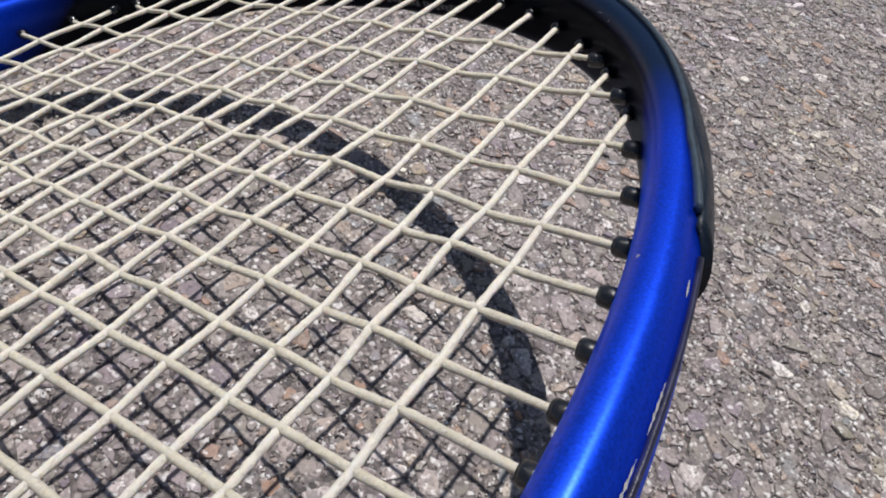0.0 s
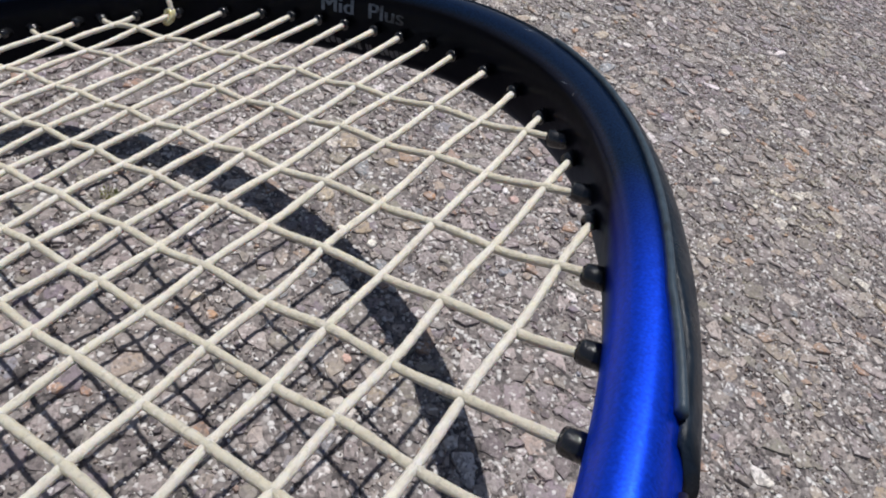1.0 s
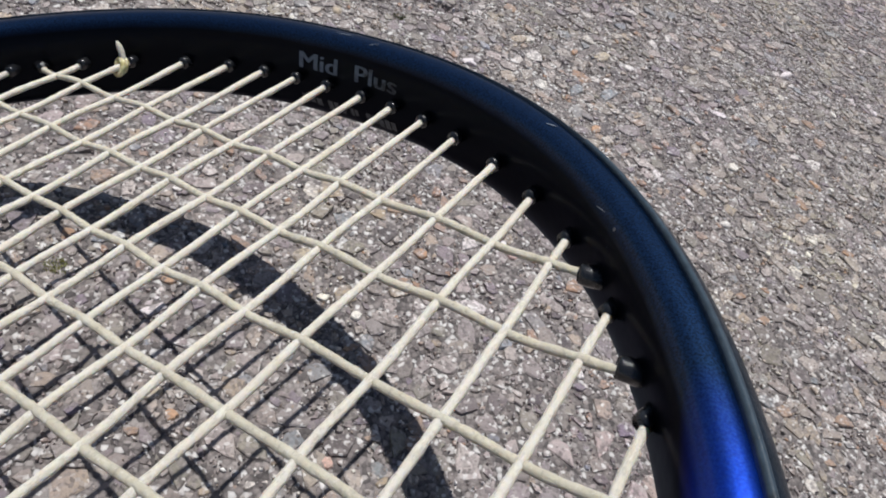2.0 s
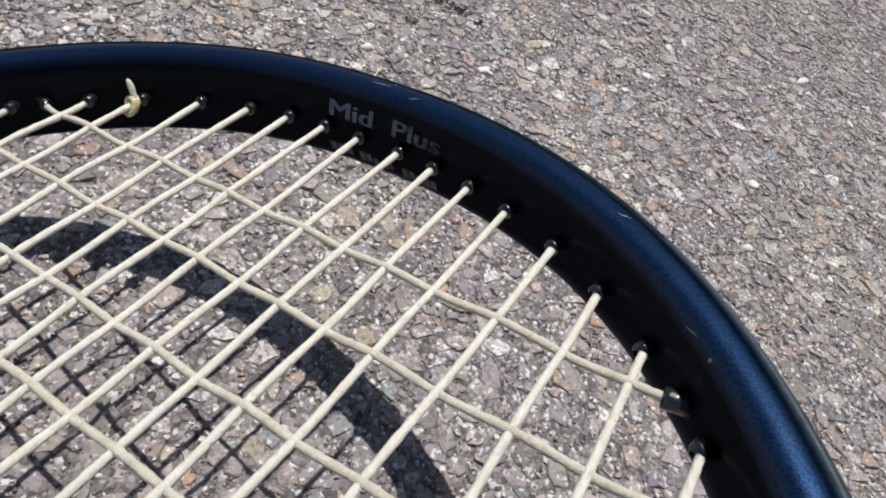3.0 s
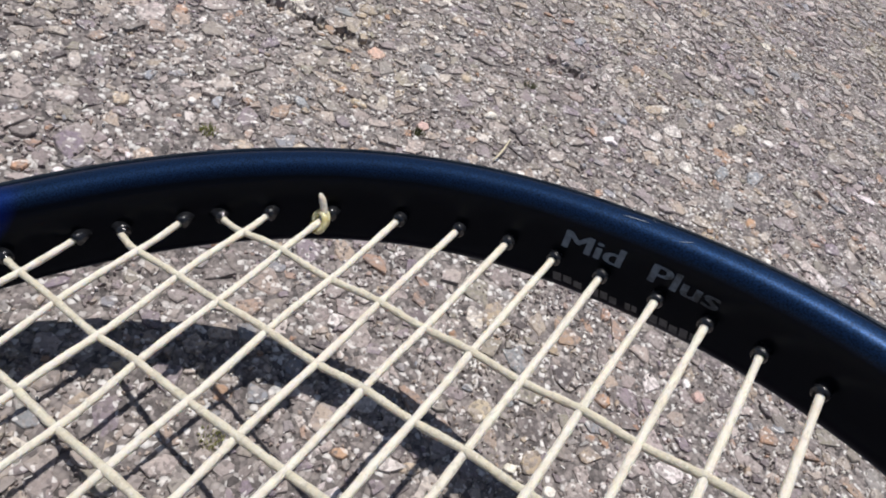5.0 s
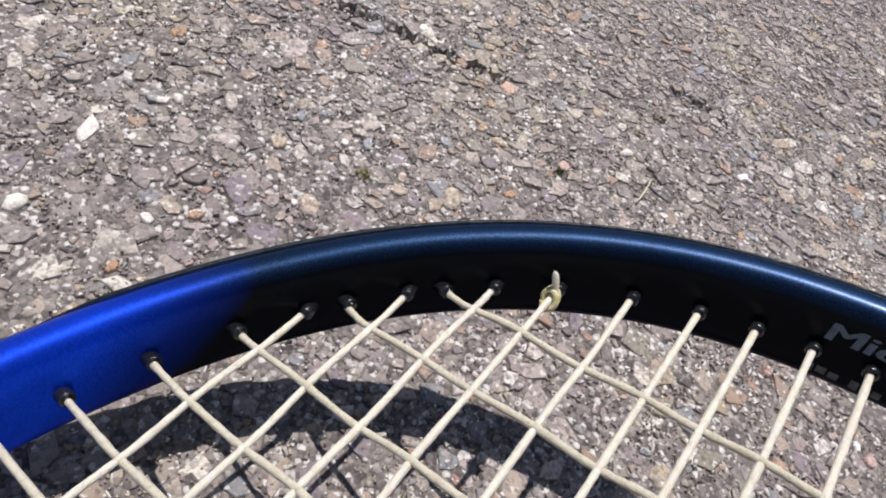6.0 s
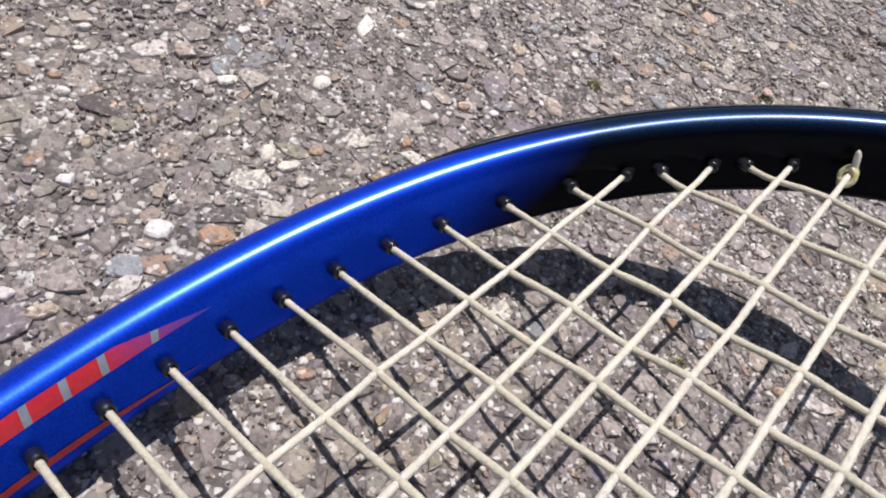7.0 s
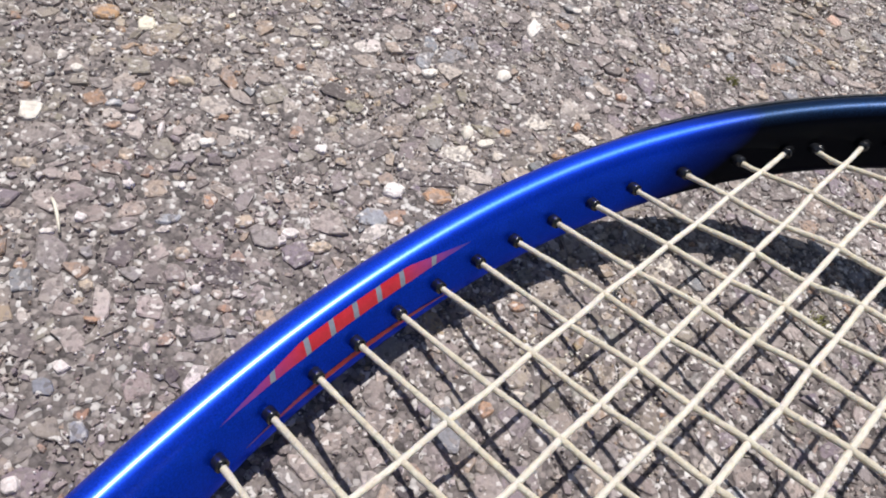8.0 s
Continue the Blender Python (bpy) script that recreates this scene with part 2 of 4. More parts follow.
# ---- mesh helpers ----
def mesh_of(name, verts, faces, material, smooth=True):
    me = bpy.data.meshes.new(name)
    me.from_pydata([tuple(v) for v in verts], [], faces)
    me.materials.append(material)
    me.polygons.foreach_set("use_smooth", [smooth] * len(me.polygons))
    me.update()
    return me


def part(name, me, parent, label=""):
    ob = new(name, me)
    ob.parent = parent
    return tagged(ob, label)


def swept(rings, closed=False, caps=True):
    """Verts and faces of a skin over rings of equal length."""
    k, m = len(rings), len(rings[0])
    verts = [v for ring in rings for v in ring]
    faces = []
    for a in range(k if closed else k - 1):
        b = (a + 1) % k
        faces += [(a * m + j, a * m + (j + 1) % m, b * m + (j + 1) % m, b * m + j) for j in range(m)]
    if caps and not closed:
        faces += [tuple(reversed(range(m))), tuple(range((k - 1) * m, k * m))]
    return verts, faces


def tube(path, radius, sides=10):
    """A round tube along a path; radius may be one number or one for each point."""
    path = [Vector(p) for p in path]
    radii = radius if isinstance(radius, (list, tuple)) else [radius] * len(path)
    rings, side = [], None
    for i, p in enumerate(path):
        way = (path[min(i + 1, len(path) - 1)] - path[max(i - 1, 0)]).normalized()
        if side is None:
            side = way.orthogonal().normalized()
        side = (side - way * side.dot(way)).normalized()
        up = way.cross(side)
        rings.append([p + radii[i] * (math.cos(a) * side + math.sin(a) * up) for a in (2 * math.pi * j / sides for j in range(sides))])
    return swept(rings)


# ---- the ground ----
LEFT, RIGHT, NEAR, FAR = -0.30, 0.235, -0.12, 0.86


# open cracks in the asphalt: wandering lines
CRACKS = [
    [(-0.2077, 0.2596), (-0.1985, 0.2631), (-0.1921, 0.2663), (-0.1779, 0.2691), (-0.1632, 0.2730), (-0.1483, 0.2805), (-0.1346, 0.2838)],
    [(-0.0774, 0.3614), (-0.0675, 0.3637), (-0.0527, 0.3651)],
]


def crack_depth(x, y):
    """How far the sheet drops at a place: only along the cracks."""
    best = 1.0
    for line in CRACKS:
        for (ax, ay), (bx, by) in zip(line, line[1:]):
            dx, dy = bx - ax, by - ay
            f = max(0.0, min(1.0, ((x - ax) * dx + (y - ay) * dy) / (dx * dx + dy * dy)))
            best = min(best, math.hypot(x - ax - f * dx, y - ay - f * dy))
    return 0.010 * max(0.0, 1.0 - best / 0.0038)


def ground_sheet():
    """One sheet to the horizon: finely divided and uneven where the chips lie, a few large quads beyond."""
    nx, ny = 230, 420
    xs = [-300, -30, -4, -1] + [LEFT + (RIGHT - LEFT) * i / nx for i in range(nx + 1)] + [1, 4, 30, 300]
    ys = [-300, -30, -4, -1] + [NEAR + (FAR - NEAR) * i / ny for i in range(ny + 1)] + [1.2, 4, 30, 300]
    verts, faces, kinds = [], [], []
    for y in ys:
        for x in xs:
            inside = LEFT + 0.002 < x < RIGHT - 0.002 and NEAR + 0.002 < y < FAR - 0.002
            rough = 0.0005 * noise.noise(Vector((x * 60, y * 60, 0))) + 0.0006 * noise.noise(Vector((x * 230, y * 230, 5))) if inside else 0.0
            verts.append((x, y, -0.0005 + rough - (crack_depth(x, y) if inside and y > 0.25 else 0.0)))
    w = len(xs)
    for j in range(len(ys) - 1):
        for i in range(w - 1):
            faces.append((j * w + i, j * w + i + 1, (j + 1) * w + i + 1, (j + 1) * w + i))
            kinds.append(0 if 4 <= i < 4 + nx and 4 <= j < 4 + ny else 1)
    me = mesh_of("ground", verts, faces, mat_asphalt)
    me.materials.append(mat_far_asphalt)
    me.polygons.foreach_set("material_index", kinds)
    return tagged(new("ground", me), "worn grey-brown asphalt of angular stone chips in dark bitumen", "asphalt", kind="structure")


ground = ground_sheet()
rng = np.random.default_rng(7)
CELL = 0.0005
taken = np.zeros((int((RIGHT - LEFT) / CELL) + 2, int((FAR - NEAR) / CELL) + 2), bool)

def claim(x, y, rx, ry, turn, check=True, fill=0.9, allow=0.0):
    """Whether an ellipse is free on the ground; if so it is taken."""
    reach = max(rx, ry)
    i0, i1 = int((x - reach - LEFT) / CELL), int((x + reach - LEFT) / CELL) + 1
    j0, j1 = int((y - reach - NEAR) / CELL), int((y + reach - NEAR) / CELL) + 1
    i0, j0, i1, j1 = max(i0, 0), max(j0, 0), min(i1, taken.shape[0]), min(j1, taken.shape[1])
    if i1 <= i0 or j1 <= j0:
        return False
    gx = LEFT + CELL * (np.arange(i0, i1) + 0.5)[:, None] - x
    gy = NEAR + CELL * (np.arange(j0, j1) + 0.5)[None] - y
    c, s = math.cos(turn), math.sin(turn)
    inside = ((gx * c + gy * s) / (rx * fill)) ** 2 + ((gy * c - gx * s) / (ry * fill)) ** 2 < 1
    block = taken[i0:i1, j0:j1]
    count = inside.sum()
    if check and (count == 0 and block.any() or count and (block & inside).sum() > allow * count):
        return False
    block |= inside
    return True


for line in CRACKS:
    for (ax, ay), (bx, by) in zip(line, line[1:]):
        for k in range(10):
            f = k / 10
            claim(ax + (bx - ax) * f, ay + (by - ay) * f, 0.0017, 0.0012, 0.3, check=False, fill=1.0)


def stone_mesh(name, seed, material, sides=10, lump=0.0):
    """A flat, broken chip one unit across with a bevelled rim and an uneven top; lump: rounded like a pebble."""
    r = np.random.default_rng(seed)
    angle = np.sort(2 * np.pi * (np.arange(sides) + r.uniform(-0.33, 0.33, sides)) / sides)
    reach = r.uniform(0.70, 1.14, sides) * 0.5 if not lump else r.uniform(0.93, 1.05, sides) * 0.5
    rings = []
    levels = [(0.96, -1.0), (1.0, -0.35), (0.95, -0.12), (0.80, 0.0)] if not lump else [(0.8, -1.0), (1.0, -0.45), (0.93, -0.12), (0.62, 0.14)]
    for size, z in levels:
        rings.append([(size * q * math.cos(a), size * q * math.sin(a), z + r.uniform(-0.05, 0.05)) for a, q in zip(angle, reach)])
    verts, faces = swept(rings, caps=False)
    verts.append((r.uniform(-0.08, 0.08), r.uniform(-0.08, 0.08), r.uniform(-0.02, 0.09) if not lump else 0.24))
    m = sides
    faces += [(3 * m + j, 3 * m + (j + 1) % m, 4 * m) for j in range(m)]
    return mesh_of(name, verts, faces, material, smooth=bool(lump))


STONES = {
    "white": [stone_mesh("stone", 100 + k, mat_stone_white, 7 + k % 3, 1.0 if k == 3 else 0.0) for k in range(5)],
    "rust": [stone_mesh("stone", 200 + k, mat_stone_rust) for k in range(3)],
    "tan": [stone_mesh("stone", 300 + k, mat_stone_tan, 10, float(k == 0)) for k in range(3)],
    "pink": [stone_mesh("stone", 600, mat_stone_pink)],
    "pale": [stone_mesh("stone", 700 + k, mat_stone_pale, 8 + k) for k in range(4)],
    "blue": [stone_mesh("stone", 400 + k, mat_stone_blue) for k in range(3)],
    "grey": [stone_mesh("stone", 500 + k, mat_stone_grey, 9 + k % 3) for k in range(8)],
}
placed = {key: 0 for key in STONES}


def put_stone(kind, x, y, long_mm, short_mm, turn, rise=0.0006):
    """One stone of its own, pressed into the asphalt."""
    bank = STONES[kind]
    ob = new("stone", bank[placed[kind] % len(bank)])
    placed[kind] += 1
    tip = rng.uniform(-4, 4, 2)
    ob.matrix_basis = pose(x, y, rise, tip[0], tip[1], turn) @ Matrix.Diagonal((long_mm / 1000, short_mm / 1000, 0.0034 if min(long_mm, short_mm) > 3 else 0.0026, 1))
    ob.parent = ground
    claim(x, y, long_mm / 2000, short_mm / 2000, radians(turn), check=False)
    return ob


for x, y, a, b, turn in (
    (-0.2614, 0.0098, 8.8, 6.8, 147), (-0.2422, -0.0355, 8.1, 7.3, 179), (-0.1632, 0.0359, 8.2, 6.0, 68),
    (-0.1688, 0.0721, 7.3, 4.6, 128), (-0.1617, 0.0742, 7.3, 3.9, 65), (-0.2010, -0.0416, 3.6, 3.2, 29),
    (-0.1647, -0.0638, 4.4, 3.3, 39), (-0.1668, 0.0008, 5.9, 3.5, 58), (-0.1826, 0.1039, 7.5, 5.6, 98),
    (-0.2128, 0.0978, 5.1, 3.6, 80), (-0.1973, 0.0797, 7.2, 4.4, 70), (-0.1958, 0.1345, 12.7, 5.5, 129),
):
    put_stone("white", x, y, a, b, turn, 0.0009)
for x, y, a, b, turn in (
    (-0.2524, -0.0172, 4.6, 3.4, 60), (-0.2144, 0.0406, 4.8, 3.1, 67), (-0.2072, -0.0008, 5.4, 3.5, 60),
    (-0.2269, 0.0527, 4.7, 2.3, 66), (-0.1878, 0.0261, 4.6, 4.0, 81), (-0.1457, -0.0826, 4.8, 3.7, 13),
):
    put_stone("white", x, y, a, b, turn, 0.0009)
for x, y, a, b, turn in (
    (-0.1657, -0.0292, 2.8, 2.6, 23), (-0.2009, -0.0501, 3.9, 2.1, 54), (-0.2047, -0.0266, 3.7, 2.4, 56),
    (-0.1952, 0.1605, 6.1, 3.3, 76), 
    (-0.1765, 0.2802, 7.0, 4.1, 118), (-0.1934, 0.1652, 5.0, 3.8, 137), (-0.1804, 0.2328, 4.6, 3.5, 108),
    (-0.0295, 0.3296, 8.8, 4.4, 68), (0.0136, 0.1638, 4.5, 3.2, 50), (0.0260, 0.1662, 4.6, 3.5, 53),
):
    put_stone("white", x, y, a, b, turn, 0.0009)
for x, y, a, b, turn in (
    (0.1130, 0.5223, 14.7, 5.3, 66),
):
    put_stone("white", x, y, a, b, turn, 0.0009)
for x, y, a, b, turn in (
    (-0.2727, 0.0020, 9.5, 9.1, 127), (-0.1973, 0.0238, 6.7, 5.8, 129), (-0.1880, -0.0117, 6.3, 4.2, 149),
    (-0.1541, 0.0450, 10.9, 7.3, 66), (-0.1446, 0.0936, 7.1, 5.3, 95), (-0.1619, 0.0840, 5.6, 3.9, 77),
    (-0.1511, 0.1375, 6.4, 4.3, 100), (-0.1499, 0.1093, 5.4, 3.6, 114), (-0.1567, -0.0264, 4.7, 2.6, 54),
    (-0.2341, 0.0034, 4.0, 3.4, 67), (-0.1718, -0.0528, 5.0, 2.5, 52), (-0.0955, 0.0097, 5.5, 4.4, 123),
):
    put_stone("rust", x, y, a, b, turn, 0.0006)
for x, y, a, b, turn in (
    (-0.1117, 0.0380, 6.1, 3.6, 60), (-0.0931, 0.2281, 6.8, 4.7, 71), (-0.1899, 0.2302, 8.1, 5.2, 126),
    (-0.2218, 0.1888, 8.7, 6.2, 133), (-0.1210, 0.2493, 6.9, 5.0, 92), (-0.0242, 0.1352, 5.9, 3.4, 42),
):
    put_stone("rust", x, y, a, b, turn, 0.0006)
for x, y, a, b, turn in (
    (0.0430, 0.3402, 10.5, 5.3, 97),
):
    put_stone("rust", x, y, a, b, turn, 0.0006)
for x, y, a, b, turn in (
    (-0.1770, -0.0264, 4.9, 4.6, 28), (-0.1584, 0.0043, 8.1, 4.5, 58), (-0.1811, -0.0496, 4.4, 3.7, 176),
    (-0.1960, 0.0367, 4.9, 3.2, 138), (-0.1769, -0.0077, 6.1, 4.6, 57), (-0.1204, 0.1956, 7.7, 6.0, 71),
    (-0.1061, 0.2083, 12.0, 7.6, 122), (-0.1337, 0.1669, 11.8, 7.2, 135), (-0.1601, 0.1785, 8.1, 5.8, 133),
    (-0.0076, 0.1446, 6.8, 3.8, 43), (0.0177, 0.4095, 15.4, 7.7, 74),
):
    put_stone("tan", x, y, a, b, turn, 0.0006)
for x, y, a, b, turn in (
    (-0.2038, 0.0830, 11.7, 8.3, 123), (-0.1482, -0.0677, 5.9, 4.4, 169), (-0.1612, 0.0131, 4.9, 3.2, 60),
    (-0.1417, 0.2038, 7.0, 4.8, 124), (-0.0767, 0.3936, 11.0, 5.8, 85), (0.0211, 0.3623, 12.8, 6.5, 97),
    (0.0351, 0.3770, 17.0, 9.7, 80),
):
    put_stone("blue", x, y, a, b, turn, 0.0005)
for x, y, a, b, turn in (
    (-0.1930, 0.0015, 11.9, 7.3, 146),
    (-0.1949, -0.0521, 14.5, 8.1, 158), (-0.1632, -0.0121, 8.8, 6.1, 56), (-0.1728, -0.0311, 6.9, 5.8, 46),
    (-0.1675, 0.0241, 9.4, 6.7, 136), (-0.2438, -0.0144, 7.7, 5.7, 60), (-0.2052, 0.0710, 10.3, 5.6, 67),
    (-0.1540, -0.0342, 9.4, 5.6, 52), 
):
    put_stone("grey", x, y, a, b, turn, 0.0004)
for x, y, a, b, turn in (
    (-0.1708, 0.1374, 8.5, 6.0, 54), (-0.0567, 0.3642, 11.5, 5.7, 73),
    (0.0563, 0.3569, 17.0, 9.7, 67),
):
    put_stone("grey", x, y, a, b, turn, 0.0004)
put_stone("pink", 0.0521, 0.2313, 5.6, 4.6, 40, 0.0007)
put_stone("white", 0.0467, 0.2329, 4.4, 3.2, 100, 0.0008)
for x, y, a, b, turn in (
    (0.0801, 0.2420, 5.2, 4.0, 20), (0.0699, 0.1929, 6.0, 4.6, 60),
):
    put_stone("blue", x, y, a, b, turn, 0.0006)
for x, y, a, b, turn in (
    (0.0125, 0.2362, 6.8, 4.8, 110), (0.0259, 0.2045, 6.4, 5.0, 30), (0.0765, 0.3214, 6.2, 4.4, 60),
):
    put_stone("rust", x, y, a, b, turn, 0.0006)
for x, y, a, b, turn in (
    (0.0650, 0.4221, 5.0, 3.0, 60), (0.1499, 0.5036, 6.0, 4.0, 151), (0.1746, 0.5399, 5.0, 3.5, 139),
    (0.1188, 0.3298, 6.0, 4.5, 33), (0.0966, 0.3364, 4.5, 2.5, 94), (0.1416, 0.3276, 3.0, 3.0, 154),
    (0.1589, 0.3455, 4.5, 3.0, 121), (0.1606, 0.4136, 4.0, 3.5, 160), 
    (0.0437, 0.1550, 3.6, 3.2, 16), (0.0659, 0.1138, 3.0, 2.4, 155), (0.0405, 0.0866, 3.4, 2.6, 3),
):
    put_stone("white", x, y, a, b, turn, 0.0008)
for x, y, a, b, turn in (
    (-0.2529, 0.0362, 4.0, 2.5, 120), (-0.2344, 0.0589, 5.0, 2.0, 66), (-0.2046, -0.0263, 3.0, 2.0, 141),
    (-0.2084, 0.0199, 3.0, 2.0, 59), (-0.2268, -0.0141, 3.0, 2.0, 49), (-0.1692, 0.0431, 3.0, 2.0, 120),
    (-0.1969, -0.0149, 3.0, 2.0, 138), (-0.2181, -0.0095, 7.0, 2.0, 140), (-0.2135, 0.1806, 3.0, 2.0, 121),
    (-0.1863, 0.1426, 4.0, 3.0, 101), (-0.1371, 0.1632, 3.0, 2.0, 163), (-0.1430, 0.1442, 4.0, 3.0, 38),
):
    put_stone("white", x, y, a, b, turn, 0.0008)
for x, y, a, b, turn in (
    (-0.1440, 0.1289, 3.0, 2.0, 59), (-0.1581, 0.1262, 5.0, 4.0, 162), (-0.1257, 0.2068, 3.0, 2.0, 38),
    (-0.1207, 0.3170, 4.0, 2.5, 133), (-0.1021, 0.2797, 4.0, 2.5, 99), (-0.0508, 0.4710, 5.0, 3.0, 3),
    (-0.0268, 0.3304, 5.0, 3.0, 171), (-0.0139, 0.3527, 5.0, 3.0, 16), (-0.0459, 0.2722, 4.0, 3.0, 40),
):
    put_stone("white", x, y, a, b, turn, 0.0008)
for x, y, a, b, turn in (
    (0.1525, 0.4096, 10.0, 5.0, 151), (0.0096, 0.1051, 4.6, 3.8, 10), (-0.0008, 0.0605, 5.0, 4.0, 77),
    (0.0054, 0.0649, 4.4, 3.4, 7), (-0.2266, -0.0198, 6.0, 3.0, 68), (-0.2373, -0.0060, 7.0, 3.0, 121),
    (-0.2040, 0.0485, 4.0, 3.0, 152), (-0.2212, 0.0424, 4.0, 3.5, 99), (0.0040, 0.3970, 8.0, 4.0, 109),
    (-0.2389, 0.1015, 8.0, 6.0, 120), (-0.0171, 0.2923, 6.0, 4.0, 101), (-0.1273, 0.2648, 6.0, 4.0, 147),
):
    put_stone("rust", x, y, a, b, turn, 0.0005)
for x, y, a, b, turn in (
    (0.0016, 0.1063, 6.0, 4.4, 113), (-0.2332, 0.0068, 7.0, 4.0, 34), (-0.1960, 0.0367, 5.0, 4.0, 93),
    (-0.2150, -0.0216, 6.0, 5.0, 24), (-0.1117, 0.2486, 8.0, 4.0, 9), (-0.0146, 0.5595, 9.0, 5.0, 34),
):
    put_stone("tan", x, y, a, b, turn, 0.0005)
for x, y, a, b, turn in (
    (0.0504, 0.1216, 4.4, 3.4, 126),
):
    put_stone("pink", x, y, a, b, turn, 0.0005)
for x, y, a, b, turn in (
    (-0.2344, -0.0149, 6.0, 4.0, 55), (-0.1887, -0.0238, 7.0, 4.0, 66), (-0.1245, 0.2296, 8.0, 5.0, 172),
    (-0.1651, 0.1946, 7.0, 5.0, 111), (-0.0320, 0.3514, 9.0, 6.0, 160),
):
    put_stone("blue", x, y, a, b, turn, 0.0005)
for x, y, a, b, turn in (
    (-0.1855, 0.0401, 15.0, 8.0, 77), (-0.1932, 0.0094, 13.0, 11.0, 107), (-0.2198, 0.0995, 10.0, 7.0, 129),
    (-0.2554, 0.0135, 14.0, 9.0, 98), (-0.2638, -0.0253, 12.0, 7.0, 146), (-0.2332, -0.0375, 14.0, 9.0, 89),
    (-0.1725, 0.1350, 12.0, 6.0, 149), (-0.1504, 0.2151, 8.0, 5.0, 104),
    (-0.1695, 0.1667, 14.0, 5.0, 149),
):
    put_stone("grey", x, y, a, b, turn, 0.0003)
for x, y, a, b, turn in (
    (-0.2528, -0.0330, 4.4, 3.5, 61),
):
    put_stone("rust", x, y, a, b, turn, 0.0005)
for x, y, a, b, turn in (
    (-0.1584, 0.0232, 9.2, 8.2, 57),
):
    put_stone("blue", x, y, a, b, turn, 0.0005)
for x, y, a, b, turn in (
    (-0.2254, -0.0451, 8.1, 4.5, 59), (-0.0953, 0.3059, 7.2, 5.9, 126), (-0.0018, 0.1727, 9.1, 7.8, 66),
):
    put_stone("tan", x, y, a, b, turn, 0.0005)
for x, y, a, b, turn in (
    (0.0330, 0.4144, 6.8, 6.1, 107), (-0.0737, 0.2929, 7.1, 4.1, 57), (0.0292, 0.3878, 4.8, 4.1, 55),
    (0.1102, 0.3793, 7.4, 6.4, 99), (0.0557, 0.3223, 4.0, 3.8, 50), (-0.1468, 0.1970, 3.9, 3.0, 140),
    (-0.1448, 0.1628, 2.7, 1.9, 144),
):
    put_stone("white", x, y, a, b, turn, 0.0008)
for x, y, a, b, turn in (
    (-0.1293, 0.2814, 9.4, 7.8, 61), (-0.0878, 0.2603, 6.3, 5.2, 57),
):
    put_stone("pink", x, y, a, b, turn, 0.0005)
for x, y, a, b, turn in (
    (-0.2216, -0.0152, 9.0, 6.1, 152), (-0.1479, 0.2124, 9.1, 8.6, 60), (-0.2352, 0.0187, 8.8, 6.9, 142),
    (-0.2196, 0.0087, 11.3, 9.5, 66), (-0.1935, 0.2195, 15.4, 12.2, 96), (-0.1833, 0.1793, 10.2, 5.1, 139),
    (-0.1522, 0.1807, 9.0, 7.0, 136), (-0.1707, 0.1652, 14.4, 5.1, 57),
):
    put_stone("pale", x, y, a, b, turn, 0.0005)
# large grey chips over the stretch that the camera passes nearest
made = 0
while made < 140:
    x, y = rng.uniform(-0.25, 0.12), rng.uniform(-0.04, 0.30)
    a = rng.uniform(6.0, 11.5)
    b = a * rng.uniform(0.55, 0.9)
    turn = rng.uniform(0, 360)
    if claim(x, y, a / 2000, b / 2000, radians(turn)):
        put_stone("grey", x, y, a, b, turn, rng.uniform(-0.0004, 0.0006))
        made += 1


def scatter(low, high, tries, power, allow):
    """Free places for chips of low to high metres across, the large ones first."""
    size = np.sort(low * (high / low) ** (rng.uniform(0, 1, tries) ** power))[::-1]
    spots = np.stack([rng.uniform(LEFT, RIGHT, tries), rng.uniform(NEAR, FAR, tries), size / 2, size / 2 * rng.uniform(0.5, 0.95, tries), rng.uniform(0, 2 * np.pi, tries)], 1)
    return np.array([s for s in spots if claim(*s, allow=allow)])


